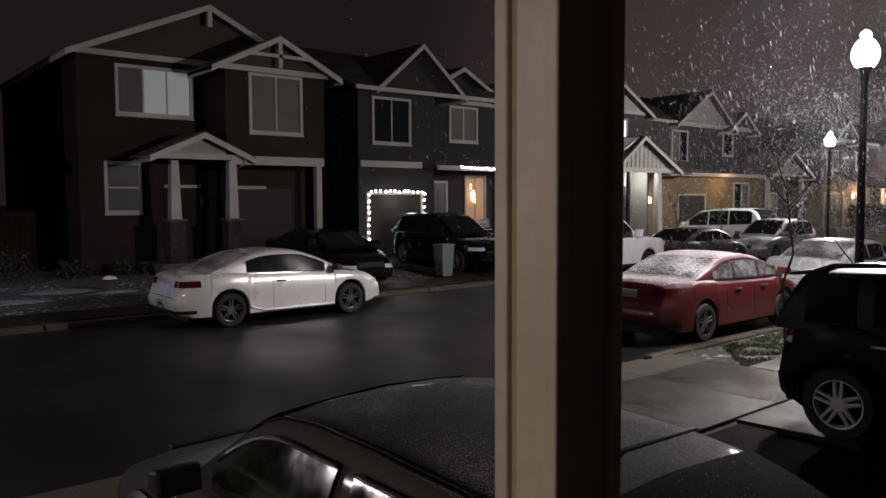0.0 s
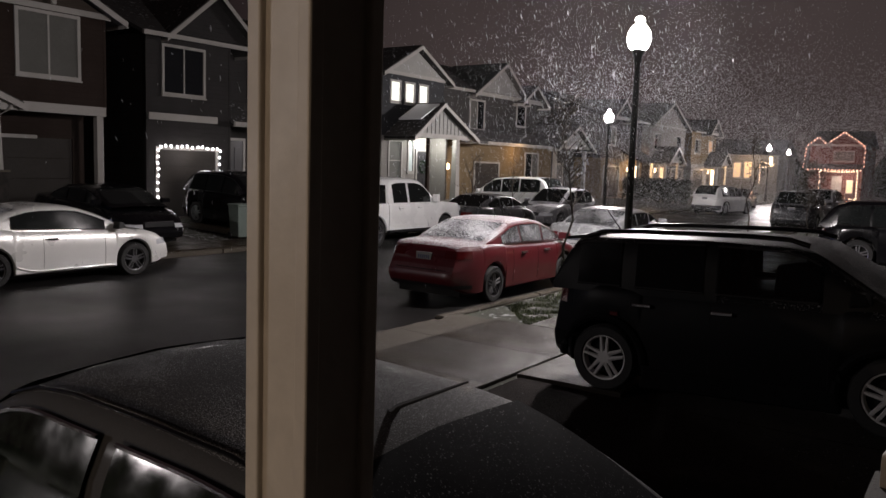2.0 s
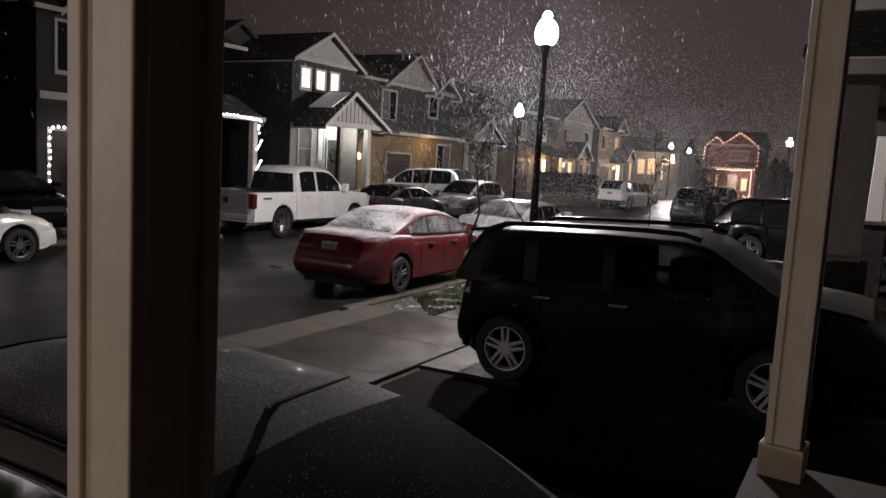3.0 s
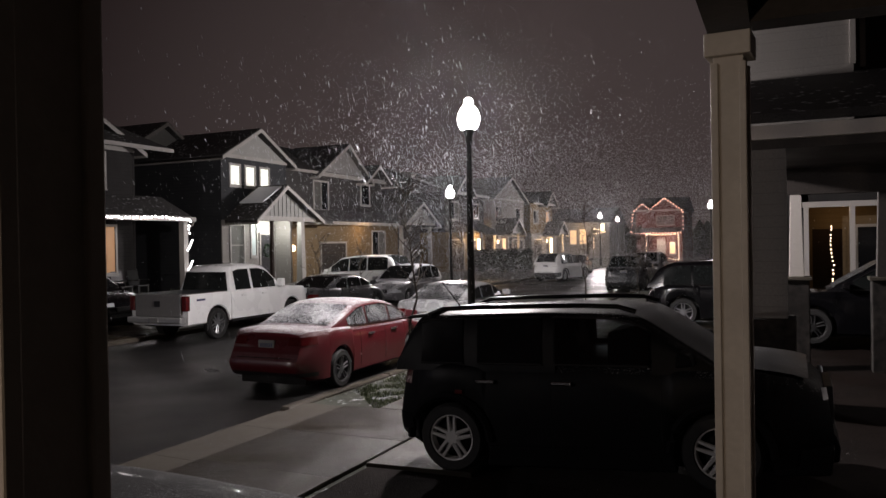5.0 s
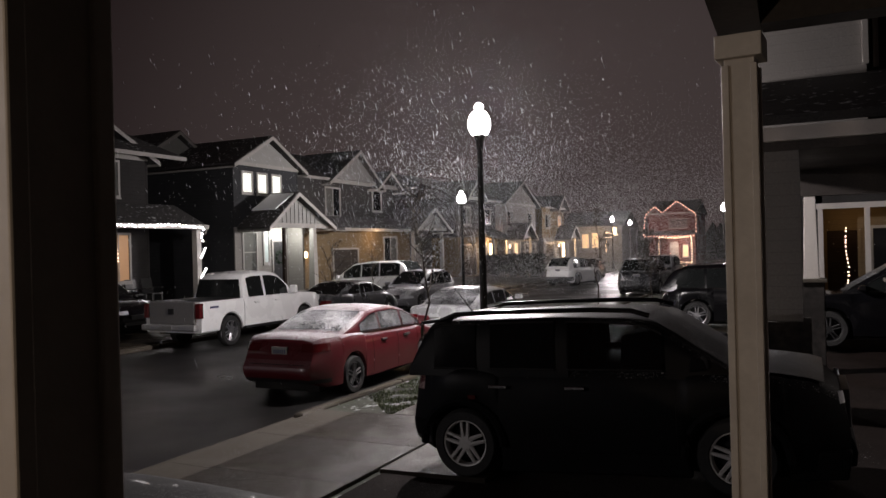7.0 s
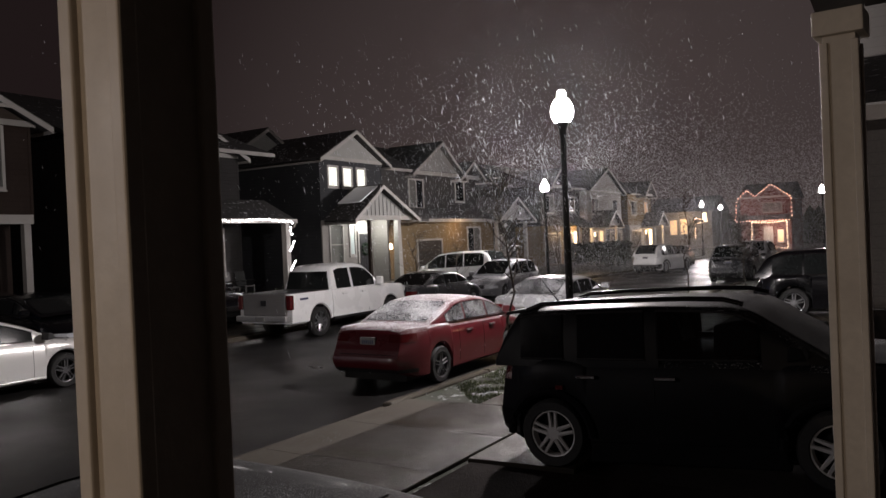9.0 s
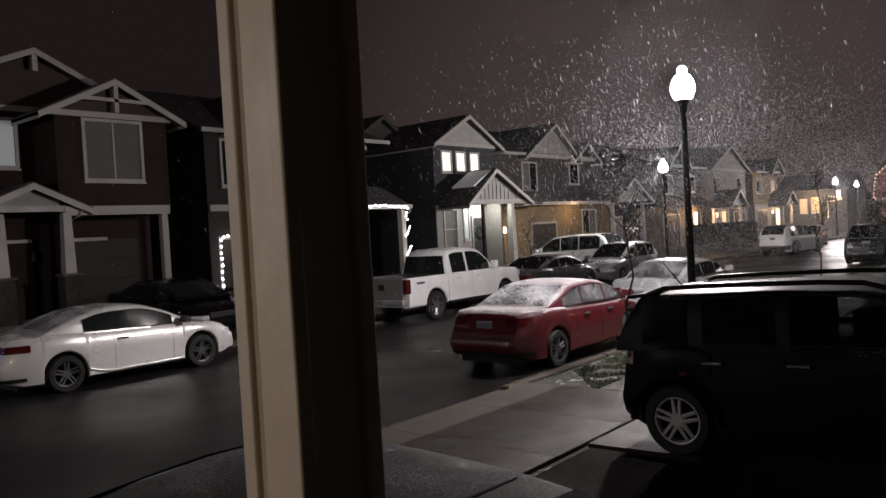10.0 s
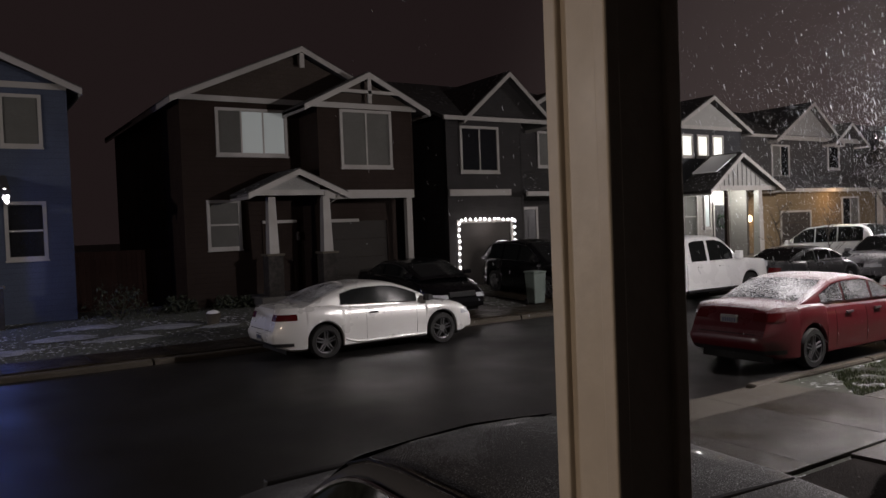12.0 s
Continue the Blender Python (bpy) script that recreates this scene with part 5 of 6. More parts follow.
h3 = thing("house", FS, "slate house with three lit windows and a battened porch gable", "house", "houses opposite")
walls(h3, 26.5, 31.2, 22.8, 34, 0.25, 6.4, SLATE)
gable(h3, 26.5, 31.2, 22.75, 34, 6.45, 7.75, SLATE, face=BATTEN)
gable(h3, 25.6, 29.2, 27.0, 34, 7.1, 8.2, SLATE, face=BATTEN)
for u in (27.1, 28.15, 29.2):
    window(h3, u, 5.2, 0.62, 0.85, 22.8, (ROOMW,))
gable(h3, 26.95, 31.5, 21.3, 24, 3.68, 5.07, PALE, over=0.32, face=BATTEN, peak=28.85)
for i in range(13):
    u = 27.35 + i * 0.31
    top = 4.95 - abs(u - 28.85) * (0.52 if u > 28.85 else 0.73)
    part("batten", Mesh().box(u - 0.02, u + 0.02, 21.29, 21.32, 3.72, top), BATTEN, h3)
part("roof_snow", Mesh().prism([(27.35, 4.33), (28.70, 5.08), (28.70, 5.14), (27.35, 4.39)], 21.2, 22.5), SNOW, h3, "thin sheet of snow on the porch roof")
part("porch_beam", Mesh().box(26.9, 31.55, 21.28, 21.42, 3.55, 3.70), TRIM, h3)
part("porch_back", Mesh().box(26.45, 30.25, 22.74, 22.80, 0.3, 3.6), PALE, h3)
part("porch_side", Mesh().box(30.4, 33.6, 22.75, 22.80, 0.3, 3.7), MUSTARD, h3)
part("porch_partition", Mesh().box(30.25, 30.4, 21.9, 22.75, 0.3, 3.6), PALE, h3)
part("porch_floor", Mesh().box(26.4, 33.4, 21.2, 22.8, 0.25, 0.62), DECK, h3)
part("porch_roof", Mesh().prism([(21.6, 3.62), (22.8, 4.3), (22.8, 4.15), (21.6, 3.5)], 31.5, 33.6, "x"), SHINGLE, h3)
column(h3, 28.30, 21.5, 0.5, 3.55, 0.62, 0.16, BROWN)
column(h3, 30.55, 21.5, 0.5, 3.55, 0.62, 0.34)
door(h3, 29.05, 0.66, 0.85, 2.3, 22.72)
window(h3, 27.0, 1.6, 0.85, 1.75, 22.74, (CURTAIN,), double=True)
window(h3, 28.42, 2.0, 0.32, 1.4, 22.74, (ROOMG,))
part("porch_lantern", Mesh().lathe([(0.001, 2.12), (0.10, 2.15), (0.12, 2.36), (0.001, 2.46)], 31.45, 22.6, 10), ROOMP, h3, "glowing porch lantern")

h4 = thing("house", FS, "mustard yellow house with a wide garage and white trim", "house", "houses opposite")
walls(h4, 33.6, 42.8, 22.8, 33, 0.25, 3.7, MUSTARD)
walls(h4, 32.6, 42.6, 23.8, 33, 3.7, 6.4, GREY, name="upper_wall")
part("porch_gutter", Mesh().box(33.2, 42.9, 22.35, 22.47, 3.5, 3.68), TRIM, h4)
part("lower_roof", Mesh().prism([(22.4, 3.66), (24.0, 4.5), (24.0, 4.35), (22.4, 3.54)], 33.2, 47.5, "x"), SHINGLE, h4)
ridge_roof(h4, 32.6, 42.6, 23.8, 33, 6.4, 8.3)
gable(h4, 35.1, 40.4, 23.6, 27, 6.3, 8.1, GREY, peak=38.0, face=BATTEN)
gable(h4, 39.9, 42.5, 23.4, 27, 6.25, 7.15, GREY)
window(h4, 35.1, 4.4, 1.35, 1.5, 23.8, (CURTAIN, DARKROOM))
window(h4, 40.1, 4.85, 0.95, 1.25, 23.8, (DARKROOM,))
garage(h4, 34.2, 36.6, 0.45, 2.5, 22.78)
window(h4, 39.6, 1.75, 1.5, 1.4, 22.8, (DARKROOM, CURTAIN))
walls(h4, 42.8, 47.2, 23.4, 33, 0.25, 3.7, GREY)
gable(h4, 42.6, 47.2, 22.3, 25, 3.7, 5.0, GREY, face=BATTEN)
column(h4, 42.75, 22.5, 0.4, 3.65, 0.5, 0.26)
column(h4, 46.9, 22.5, 0.4, 3.65, 0.5, 0.26)
door(h4, 44.6, 0.5, 0.9, 2.1, 23.38)

# further houses on the same side, with lit porches
FAR = [(50.2, 7.6, MUSTARD, ROOMP, 0, GREY), (59.5, 8.4, GREY, ROOMA, 1, PALE), (69.8, 7.2, PALE, ROOMP, 2, MUSTARD)]
for u, w, mat, lit, style, upper in FAR:
    hs = thing("house", FS, ("yellow house far along with a bright amber porch", "grey house far along with a small lit porch", "pale house far along with amber windows")[style], "house", "houses opposite")
    walls(hs, u, u + w, 22.8, 33, 0.25, 3.2, mat)
    walls(hs, u, u + w, 22.9, 33, 3.2, 6.1, upper, name="upper_wall")
    if style == 1:
        gable(hs, u, u + w, 22.8, 33, 6.1, 8.0, upper)
    else:
        ridge_roof(hs, u, u + w, 22.8, 33, 6.1, 8.0 + 0.3 * style)
        gable(hs, u + 0.4 + 2.5 * (style == 2), u + 3.6 + 2.5 * (style == 2), 22.3, 26, 6.1, 7.3, upper, face=GREY)
    g0 = u + (0.5 if style != 1 else w - 3.4)
    p0 = u + (4.0 if style != 1 else 0.4)
    garage(hs, g0, g0 + 2.7, 0.4, 2.6, 22.78)
    if style == 0:
        part("porch_roof", Mesh().prism([(21.3, 3.1), (22.9, 3.9), (22.9, 3.75), (21.3, 2.97)], p0 - 0.3, p0 + 3.6, "x"), SHINGLE, hs)
    else:
        gable(hs, p0, p0 + 3.2, 21.5, 24, 3.2, 4.3, mat, face=BATTEN)
    window(hs, u + 1.0, 4.2, 1.5, 1.2, 22.9, (DARKROOM, CURTAIN))
    window(hs, u + w - 2.2, 4.3, 1.1, 1.1, 22.9, (DARKROOM if style != 2 else ROOMD,))
    door(hs, p0 + 0.6, 0.5, 0.9, 2.1, 22.78)
    window(hs, p0 + 1.9, 0.9, 1.0, 1.8, 22.8, (lit,))
    column(hs, p0 + 0.15, 21.7, 0.4, 3.15, 0.5, 0.24)
    column(hs, p0 + 3.0, 21.7, 0.4, 3.15, 0.5, 0.24)
    part("porch_lantern", Mesh().lathe([(0.001, 2.3), (0.07, 2.32), (0.08, 2.55), (0.001, 2.6)], p0 + 0.35, 22.6, 8), ROOMP, hs)
    bulb("porch_light", (-22.0, p0 + 1.5, 2.75), (260, 90, 160)[style], WARM, 0.06)

# red-lit house that closes the street
hr_ = thing("house", pose(-13.3, 84.5, 0.0) @ Matrix.Diagonal((0.75, 1, 1, 1)), "two-storey house outlined with red and white holiday lights", "house", "houses at the end")
walls(hr_, -3.2, 3.2, 0, 9, 0, 5.6, REDSIDE)
ridge_roof(hr_, -3.2, 3.2, 0, 9, 5.6, 7.0)
gable(hr_, -1.2, 3.1, -0.4, 4, 5.5, 6.7, REDSIDE)
gable(hr_, -3.2, -1.0, -0.2, 4, 5.5, 6.3, REDSIDE)
window(hr_, -0.3, 4.0, 2.4, 0.9, 0, (CURTAIN, CURTAIN, CURTAIN))
part("porch_roof", Mesh().prism([(-1.6, 3.1), (0, 3.7), (0, 3.55), (-1.6, 2.95)], -3.4, 3.4, "x"), SHINGLE, hr_)
door(hr_, -0.2, 0.3, 1.0, 2.1, -0.02, TRIM)
window(hr_, 1.5, 0.9, 0.7, 1.2, 0, (ROOMA,))
column(hr_, -1.4, -1.4, 0, 3.0, 0.2, 0.2)
column(hr_, 3.0, -1.4, 0, 3.0, 0.2, 0.2)
RH = pose(-13.3, 84.0, 0.0) @ Matrix.Diagonal((0.75, 1, 1, 1))
light_string([(-3.5, -0.2, 5.4), (-2.1, -0.2, 6.3), (-1.1, -0.2, 5.6), (0.95, -0.4, 6.8), (3.5, -0.4, 5.4), (3.4, 0, 3.3)], RH, BULBR, "warm red string lights along the rooflines", 0.42, 0.06)
light_string([(-3.5, -0.2, 5.3), (-3.5, -1.2, 3.1), (3.5, -1.2, 3.1)], RH, BULBR, "warm red string lights down the eaves", 0.42, 0.06)
light_string([(-1.4, -1.3, 0.3), (-1.4, -1.3, 3.0), (0.8, -1.3, 2.9), (3.0, -1.3, 3.0), (3.0, -1.3, 0.3), (0.8, -1.3, 0.4), (-1.4, -1.3, 0.3)], RH, BULBA, "pale string lights round the porch", 0.28, 0.06)
bulb("porch_light", (-12.3, 83.0, 2.4), 300, (1.0, 0.8, 0.65), 0.06)
bulb("eave_glow", (-13.0, 81.8, 4.4), 80, (1.0, 0.3, 0.18), 0.3).data.specular_factor = 0.1
hb_ = thing("house", pose(-3.6, 88.0, 0.0), "plain house at the end with an amber lit garage", "house", "houses at the end")
walls(hb_, -3.5, 5.5, 0, 9, 0, 5.6, GREY)
ridge_roof(hb_, -3.5, 5.5, 0, 9, 5.6, 7.4)
window(hb_, -2.4, 0.4, 2.2, 2.2, 0, (ROOMA,))
hc_ = thing("house", pose(-23.5, 92.0, 0.0), "pale house at the end with amber windows and string lights", "house", "houses at the end")
walls(hc_, -4, 3.2, 0, 9, 0, 4.6, PALE)
ridge_roof(hc_, -4, 3.2, 0, 9, 4.6, 6.4)
window(hc_, -1.6, 2.0, 0.8, 1.7, 0, (ROOMA,))
window(hc_, -0.4, 2.0, 0.8, 1.8, 0, (ROOMA,))
window(hc_, 2.1, 3.6, 0.5, 0.8, 0, (ROOMP,))
light_string([(1.4, -0.3, 1.4), (1.4, -0.3, 3.9), (2.9, -0.3, 3.5), (1.6, -0.3, 3.2)], pose(-23.5, 92.0, 0.0), BULBA, "pale string lights on a porch at the end", 0.28, 0.06)
bulb("porch_light", (-23.4, 90.6, 3.6), 120, WARM, 0.06)

# porch and holiday lights of the opposite houses
bulb("porch_light", (-22.1, 29.3, 3.40), 130, (0.86, 1.0, 0.95), 0.08)
bulb("wall_lantern", (-22.3, 31.5, 2.35), 14, WARM, 0.05)
bulb("garage_string", (-21.6, 15.8, 2.4), 18, COOL, 0.3)
bulb("eave_string", (-21.5, 21.2, 3.3), 24, COOL, 0.3)
bulb("garage_light", (-21.9, 38.0, 3.2), 60, WARM, 0.06)
bulb("blue_decoration", (-21.0, 0.2, 2.2), 55, (0.12, 0.25, 1.0), 0.1).data.specular_factor = 0.15

# ---- neighbour on the near side ----
nb = thing("house", Matrix(), "pale neighbour house with a low porch roof", "house", "houses alongside")
part("pier", Mesh().box(-0.62, -0.1, 11.0, 11.5, 1.35, 3.7), PALE, nb)
part("pier_stone", Mesh().box(-0.72, 0.0, 10.9, 11.6, 0.1, 1.35), STONE, nb, bevel=0.02)
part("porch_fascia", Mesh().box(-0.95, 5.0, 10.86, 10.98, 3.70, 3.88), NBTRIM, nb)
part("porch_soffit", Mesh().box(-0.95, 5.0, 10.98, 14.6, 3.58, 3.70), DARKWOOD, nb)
part("porch_roof", Mesh().prism([(10.8, 3.90), (13.6, 4.85), (13.6, 5.0), (10.8, 4.02)], -1.0, 5.0, "x"), SHINGLE, nb)
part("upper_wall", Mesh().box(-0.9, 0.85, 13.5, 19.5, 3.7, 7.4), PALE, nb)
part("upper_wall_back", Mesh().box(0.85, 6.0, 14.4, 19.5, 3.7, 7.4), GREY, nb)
part("corner_board", Mesh().box(0.80, 0.88, 13.46, 13.56, 5.1, 7.4), TRIM, nb)
part("roof", Mesh().prism([(-1.5, 7.2), (2.5, 9.2), (6.5, 7.2), (6.5, 7.35), (2.5, 9.4), (-1.5, 7.35)], 13.0, 20.0), SHINGLE, nb)
part("garage_wall", Mesh().box(1.2, 6.0, 6.0, 10.8, 0.1, 3.6), PALE, nb)
part("back_wall", Mesh().box(5.0, 5.2, 10.9, 19.5, 0.1, 3.6), PALE, nb)
# the second column gets a darker colour than the first
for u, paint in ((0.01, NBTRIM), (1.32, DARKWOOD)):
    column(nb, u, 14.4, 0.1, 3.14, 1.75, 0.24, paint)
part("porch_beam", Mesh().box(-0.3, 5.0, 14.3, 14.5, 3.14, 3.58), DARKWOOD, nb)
f2 = Mesh().box(1.0, 1.08, 14.32, 14.4, 5.2, 7.0)
f2.box(1.5, 1.58, 14.32, 14.4, 5.2, 7.0).box(1.0, 1.58, 14.32, 14.4, 6.4, 6.5)
part("window_frame", f2, TRIM, nb)

n2 = thing("house", Matrix(), "house beyond with a warmly lit porch window", "house", "houses alongside")
part("wall", Mesh().box(-0.6, 0.35, 25.0, 33, 0.1, 6.2), GREY, n2)
part("wall_upper", Mesh().box(0.15, 6.5, 25.0, 33, 3.44, 6.2), GREY, n2)
part("wall_side", Mesh().box(2.9, 6.5, 25.2, 33, 0.1, 3.44), GREY, n2)
part("porch_side", Mesh().box(0.15, 0.20, 25.2, 27.0, 0.1, 3.44), MUSTARD, n2)
part("room_back", Mesh().box(0.15, 2.9, 27.0, 27.2, 0.1, 3.44), MUSTARD, n2)
part("room_floor", Mesh().box(0.15, 2.9, 25.0, 27.0, 0.1, 0.45), DECK, n2)
part("porch_beam", Mesh().box(0.10, 2.95, 24.9, 25.02, 3.28, 3.44), NBTRIM, n2)
for u in (0.22, 1.42):
    part("porch_post", Mesh().box(u, u + 0.14, 24.92, 25.06, 0.45, 3.28), NBTRIM, n2, bevel=0.008)
door(n2, 0.48, 0.46, 0.85, 2.2, 26.98, BROWN, MUSTARD)
window(n2, 1.75, 1.2, 0.7, 1.5, 27.0, (DARKROOM,))
part("roof", Mesh().prism([(-1.0, 6.1), (3.0, 8.0), (7.0, 6.1), (7.0, 6.25), (3.0, 8.2), (-1.0, 6.25)], 24.6, 33.4), SHINGLE, n2)
bulb("porch_light", (1.2, 25.9, 3.15), 10, WARM, 0.06)
light_string([(0.95, 25.4, 0.9), (1.02, 25.4, 1.5), (0.93, 25.4, 2.1), (0.97, 25.4, 2.78)], Matrix(), BULBA, "string lights on a slim holiday tree", 0.12, 0.02)

# far dark hedge of houses and trees closing the view
back = thing("backdrop", Matrix(), "dark tree line behind the houses", "backdrop", kind="structure")
rg = random.Random(8)
tl = Mesh()
for i in range(120):
    x = -75 + i * 1.25 + rg.uniform(-0.5, 0.5)
    y = 118 + rg.uniform(-6, 6)
    h = rg.uniform(3.5, 6)
    tl.lathe([(1.6, 0), (1.8, h * 0.3), (1.2, h * 0.6), (0.5, h * 0.85), (0.02, h)], x, y, 7)
part("tree_line", tl, LEAF, back)

# ---- trees, shrubs, clutter ----


def sapling(x, y, z, h, seed, label, leaves=420, spread=0.45, start=0.45):
    ob = thing("tree", pose(x, y, z), label, "tree", "street trees")
    rg = random.Random(seed)
    trunk = Mesh()
    pts = [(rg.uniform(-0.03, 0.03) * i, rg.uniform(-0.03, 0.03) * i, h * i / 7) for i in range(8)]
    trunk.tube(pts, [0.026 - 0.0027 * i for i in range(8)], 7)
    tips = []
    for i in range(26):
        t = start + (1 - start) * rg.random() ** 0.8
        k = min(6, int(t * 7))
        base = Vector(pts[k]).lerp(Vector(pts[k + 1]), t * 7 - k)
        a = rg.uniform(0, 6.28)
        ln = spread * (1.15 - 0.6 * t) * rg.uniform(0.6, 1.3)
        mid = base + Vector((math.cos(a) * ln * 0.5, math.sin(a) * ln * 0.5, ln * 0.5))
        tip = base + Vector((math.cos(a) * ln, math.sin(a) * ln, ln * rg.uniform(0.8, 1.5)))
        trunk.tube([base, mid, tip], [0.011, 0.008, 0.004], 5)
        tips += [base.lerp(tip, q) for q in (0.4, 0.6, 0.8, 1.0)]
    part("trunk", trunk, BARK, ob, smooth=60)
    crown = Mesh()
    for i in range(leaves):
        p = rg.choice(tips) + Vector([rg.gauss(0, 0.07) for _ in range(3)])
        a, b = Vector([rg.uniform(-1, 1) for _ in range(3)]).normalized() * 0.035, Vector([rg.uniform(-1, 1) for _ in range(3)]).normalized() * 0.022
        crown.add([p - a, p + b, p + a, p - b], [(0, 1, 2, 3)])
    part("crown", crown, TWIG, ob)
    return ob


sapling(-6.0, 11.75, 0.06, 3.35, 4, "slim young street tree with few snowy leaves, by the kerb", 150)
sapling(-6.1, 24.0, 0.06, 3.6, 5, "slim bare street tree beside the kerb")
sapling(-17.6, 26.2, 0.12, 2.6, 9, "small bare tree before a lit porch", 60, 0.7, 0.25)
sapling(-17.9, 30.0, 0.12, 2.4, 10, "small bare shrub-like tree in a front yard", 60, 0.6, 0.2)
sapling(-16.6, 38.5, 0.12, 4.2, 11, "young tree with twiggy crown across the street", 160, 0.6, 0.5)
sapling(-5.6, 30.5, 0.1, 2.6, 12, "dark round young tree on the near side", 1400, 0.6, 0.35)


def shrub(x, y, z, r, seed, label):
    ob = thing("shrub", pose(x, y, z), label, "shrub", "garden shrubs")
    rg = random.Random(seed)
    mesh = Mesh()
    for i in range(420):
        d = Vector([rg.gauss(0, 1) for _ in range(3)]).normalized()
        d.z = abs(d.z)
        p = d * r * rg.uniform(0.6, 1.08) * (1 + 0.2 * noise.noise(d * 3))
        a, b = Vector([rg.uniform(-1, 1) for _ in range(3)]).normalized() * 0.06, Vector([rg.uniform(-1, 1) for _ in range(3)]).normalized() * 0.035
        mesh.add([p - a, p + b, p + a, p - b], [(0, 1, 2, 3)])
    part("leaves", mesh, LEAF, ob)
    stems = Mesh()
    for i in range(7):
        a = i * 0.9
        stems.tube([(0, 0, 0), (math.cos(a) * r * 0.6, math.sin(a) * r * 0.6, r * 0.6)], [0.02, 0.008], 5)
    part("stems", stems, BARK, ob)


for i, (x, y, r) in enumerate([(-22.3, 5.2, 0.5), (-22.2, 6.5, 0.42), (-22.1, 7.0, 0.35), (-22.2, 3.6, 0.9), (-21.9, 18.6, 0.5), (-21.8, 22.8, 0.55), (-21.6, 20.9, 0.5), (-21.7, 26.2, 0.5), (-21.6, 27.6, 0.6), (-20.9, 33.6, 0.4)]):
    shrub(x, y, 0.28, r, 20 + i, "dark evergreen shrub in a front bed, flecked with snow")

# leafy block added in place of the dark vehicles that stand here
hedge = thing("hedge", pose(-19.5, 52.6, 0.1), "dark hedge shape across the street, standing in for dark vehicles", "hedge")
hm = Mesh()
rg = random.Random(31)
for i in range(5200):
    p = Vector((rg.uniform(-2.4, 2.4), rg.choice((-0.42, rg.uniform(-0.42, 0.42))) + rg.gauss(0, 0.05), 1.75 * rg.random() ** 0.6 + rg.gauss(0, 0.04)))
    p.z = max(0.06, p.z)
    a, b = Vector([rg.uniform(-1, 1) for _ in range(3)]).normalized() * 0.11, Vector([rg.uniform(-1, 1) for _ in range(3)]).normalized() * 0.07
    hm.add([p - a, p + b, p + a, p - b], [(0, 1, 2, 3)])
part("leaves", hm, material("dark_hedge_leaf", (0.022, 0.026, 0.018), 0.8, grain=0.4, snow=0.10, snow_scale=12), hedge)
stems = Mesh()
for i in range(12):
    stems.tube([(-2.2 + i * 0.4, 0, 0), (-2.15 + i * 0.4, 0.05, 1.5)], [0.04, 0.02], 5)
part("stems", stems, BARK, hedge)

wreath = thing("wreath", pose(-22.64, 29.47, 2.2, 90, 0, 90), "dark green holiday wreath on a front door", "wreath")
ring = Mesh()
rg = random.Random(2)
for i in range(260):
    a = rg.uniform(0, 6.28)
    p = Vector((math.cos(a) * 0.26, math.sin(a) * 0.26, 0)) + Vector([rg.gauss(0, 0.035) for _ in range(3)])
    q, w_ = Vector([rg.uniform(-1, 1) for _ in range(3)]).normalized() * 0.05, Vector([rg.uniform(-1, 1) for _ in range(3)]).normalized() * 0.02
    ring.add([p - q, p + w_, p + q, p - w_], [(0, 1, 2, 3)])
part("needles", ring, WREATH, wreath)

bin_ = thing("wheelie_bin", pose(-17.0, 13.75, 0.14) @ Matrix.Diagonal((0.75, 0.75, 0.9, 1)), "pale green wheeled bin at the kerb", "bin")
part("body", Mesh().add([(-0.24, -0.24, 0.05), (0.24, -0.24, 0.05), (0.24, 0.24, 0.05), (-0.24, 0.24, 0.05), (-0.29, -0.29, 1.0), (0.29, -0.29, 1.0), (0.29, 0.29, 1.0), (-0.29, 0.29, 1.0)],
                        [(0, 3, 2, 1), (4, 5, 6, 7), (0, 1, 5, 4), (1, 2, 6, 5), (2, 3, 7, 6), (3, 0, 4, 7)]), BINM, bin_, bevel=0.03)
part("lid", Mesh().box(-0.32, 0.32, -0.31, 0.31, 1.0, 1.07), BINM, bin_, bevel=0.03)
for s in (-1, 1):
    part("wheel", Mesh().lathe([(0.001, s * 0.22), (0.1, s * 0.22), (0.1, s * 0.28), (0.001, s * 0.28)], -0.24, 0.1, 12, "y"), RUBBER, bin_)

for x, y in [(-19.3, 5.25)]:
    pot = thing("garden_pot", pose(x, y, 0.21), "small pale pot on the front lawn", "pot")
    part("pot", Mesh().lathe([(0.001, 0), (0.13, 0), (0.19, 0.28), (0.21, 0.30), (0.17, 0.30), (0.001, 0.26)], sides=14), KERB, pot, smooth=40)
    part("snow_cap", Mesh().lathe([(0.17, 0.30), (0.12, 0.36), (0.001, 0.38)], sides=14), SNOW, pot, smooth=60)

patches = Mesh()
rg = random.Random(17)
for cx, cy, cr in ((-19.4, 1.9, 0.9), (-18.6, 3.0, 0.8), (-19.6, 4.2, 0.9), (-18.2, 0.6, 0.7), (-19.0, 5.3, 0.5), (-20.6, 2.6, 0.8)):
    z = 0.12 + (-17.2 - cx) * 0.05 + 0.02
    ringp = [(cx + cr * math.cos(a) * rg.uniform(0.35, 0.7), cy + cr * math.sin(a) * rg.uniform(0.6, 1.2), z - 0.02) for a in np.linspace(0, 6.28, 16)[:-1]]
    inner = [(cx + (p[0] - cx) * 0.6, cy + (p[1] - cy) * 0.6, z + 0.02) for p in ringp]
    patches.grid([ringp, inner, [(cx, cy, z + 0.025)] * 15], True)
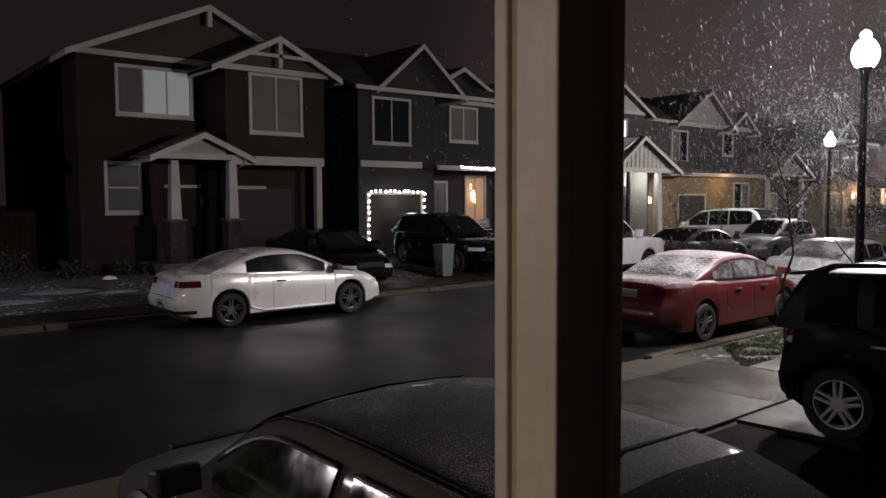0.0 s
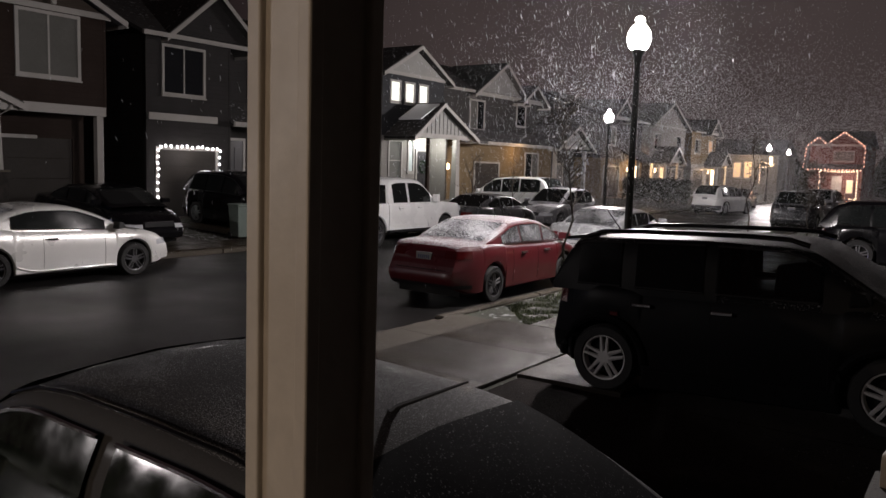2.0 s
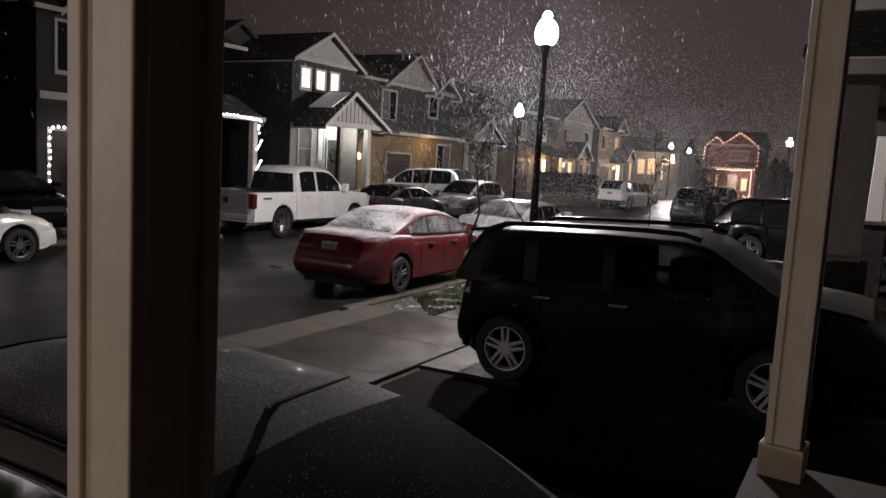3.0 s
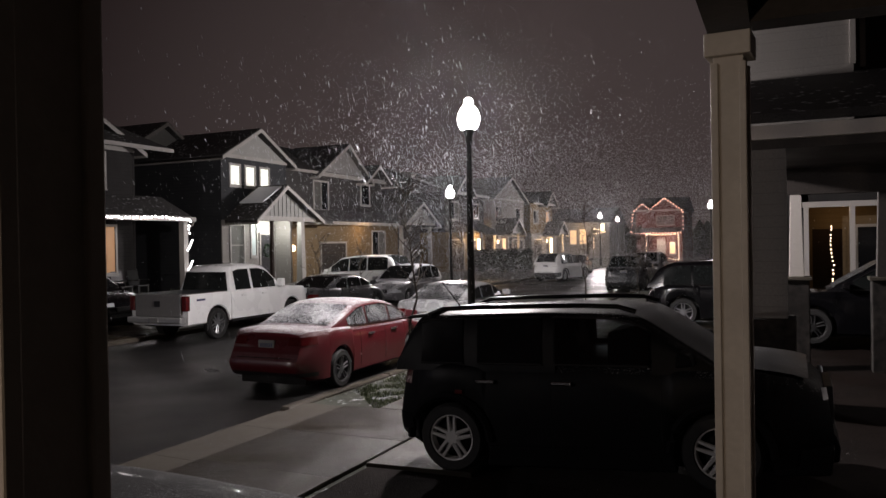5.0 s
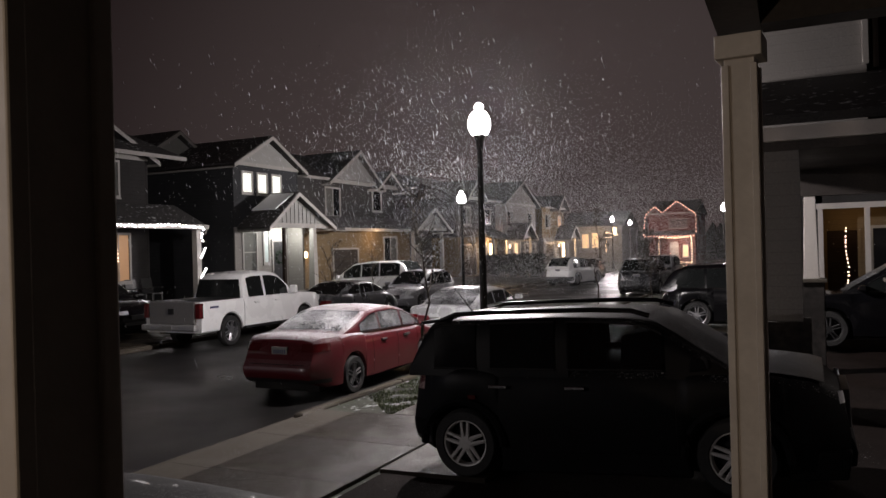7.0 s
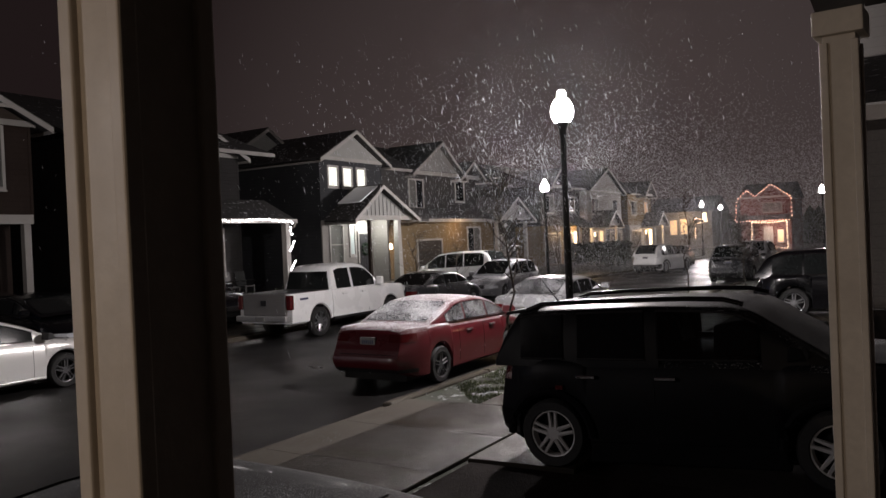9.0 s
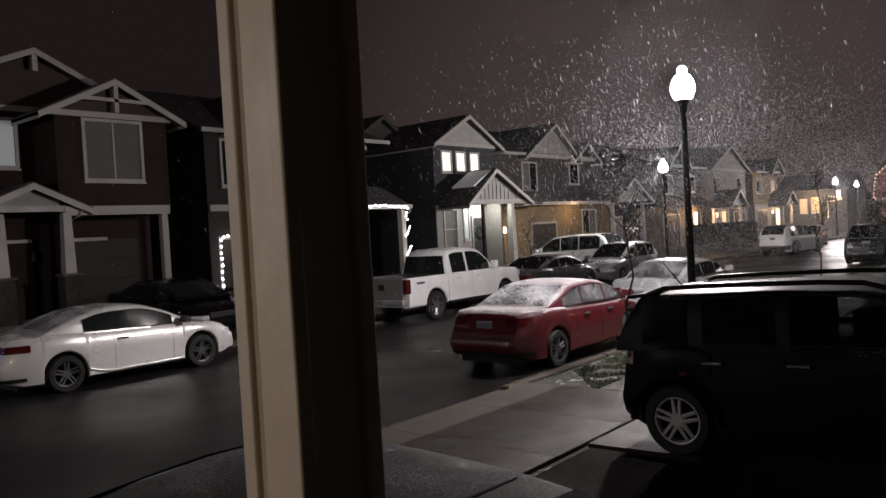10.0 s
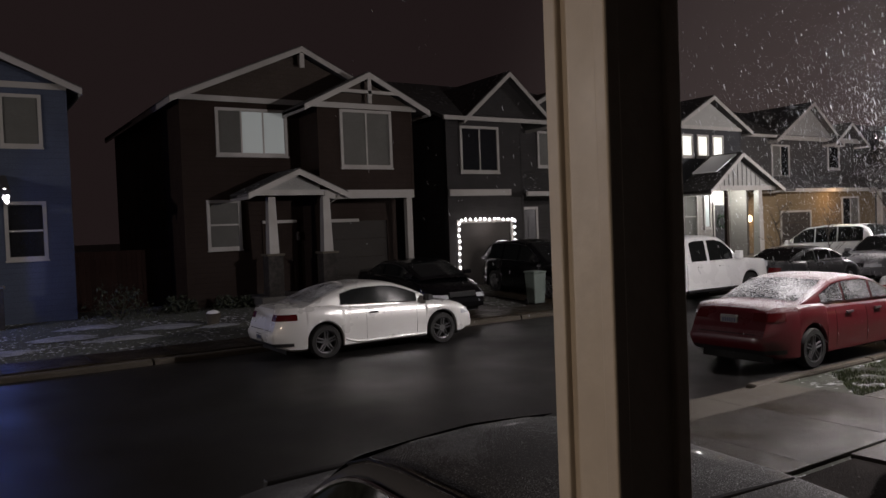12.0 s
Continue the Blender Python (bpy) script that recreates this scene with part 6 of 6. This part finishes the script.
solid("snow_patches", patches, THINSNOW, "thin patches of fallen snow on the lawn", "snow", "stuff")

# ---- falling snow ----
rg = random.Random(5)
snowfall = Mesh()
for i in range(2700):
    if i < 1700:
        c = Vector((-6.3, 11.7, 3.5)) + Vector((rg.gauss(0, 1.6), rg.gauss(0, 1.5), rg.gauss(0, 1.0)))
    else:
        c = Vector((rg.uniform(-14, -2.5), rg.uniform(6, 28), rg.uniform(0.4, 6.5)))
    if c.z < 0.3 or (c - Vector((-5.35, 12.85, 4.62))).length < 0.8:
        continue
    s = rg.uniform(0.0018, 0.0036) * (1.7 if i % 6 == 0 else 1.0)
    d = Vector((rg.gauss(0.16, 0.12), rg.gauss(0.1, 0.12), -1)).normalized() * s * rg.uniform(6, 14)
    a = Vector((s, 0, 0))
    b = Vector((0, s, 0))
    snowfall.add([c - d, c + a, c + b, c - a, c - b, c + d], [(0, 1, 2), (0, 2, 3), (0, 3, 4), (0, 4, 1), (5, 2, 1), (5, 3, 2), (5, 4, 3), (5, 1, 4)])
for lx, ly, n, sp in ((-5.5, 12.6, 36000, 1.9), (-14.3, 31.8, 22000, 2.4)):
    for i in range(n):
        r = abs(rg.gauss(0, sp)) + 1.1
        d = Vector([rg.gauss(0, 1) for _ in range(3)]).normalized()
        c = Vector((lx, ly, 4.4)) + d * r
        if c.z < 0.3:
            continue
        s, k = rg.uniform(0.0009, 0.0017), rg.uniform(-0.001, 0.001)
        snowfall.add([c + Vector((-s, k, 0)), c + Vector((0, 0, -1.5 * s)), c + Vector((s, -k, 0)), c + Vector((0, 0, 1.5 * s))], [(0, 1, 2, 3)])
for lx, ly, n in ((-11.5, 36.0, 32000), (-13.0, 46.0, 64000), (-13.5, 58.0, 52000), (-14.5, 72.0, 52000)):
    for i in range(n):
        x, y, z = lx + rg.gauss(0, 7), ly + rg.gauss(0, 6), 0.5 + 7.5 * rg.random() ** 1.5
        s, k = rg.uniform(0.006, 0.010), rg.uniform(-0.008, 0.008)
        snowfall.add([(x - s, y - k, z), (x, y, z - 1.5 * s), (x + s, y + k, z), (x, y, z + 1.5 * s)], [(0, 1, 2, 3)])
solid("snowfall", snowfall, FLAKE, "falling snowflakes in the light of the street lamp", "snow", "stuff")
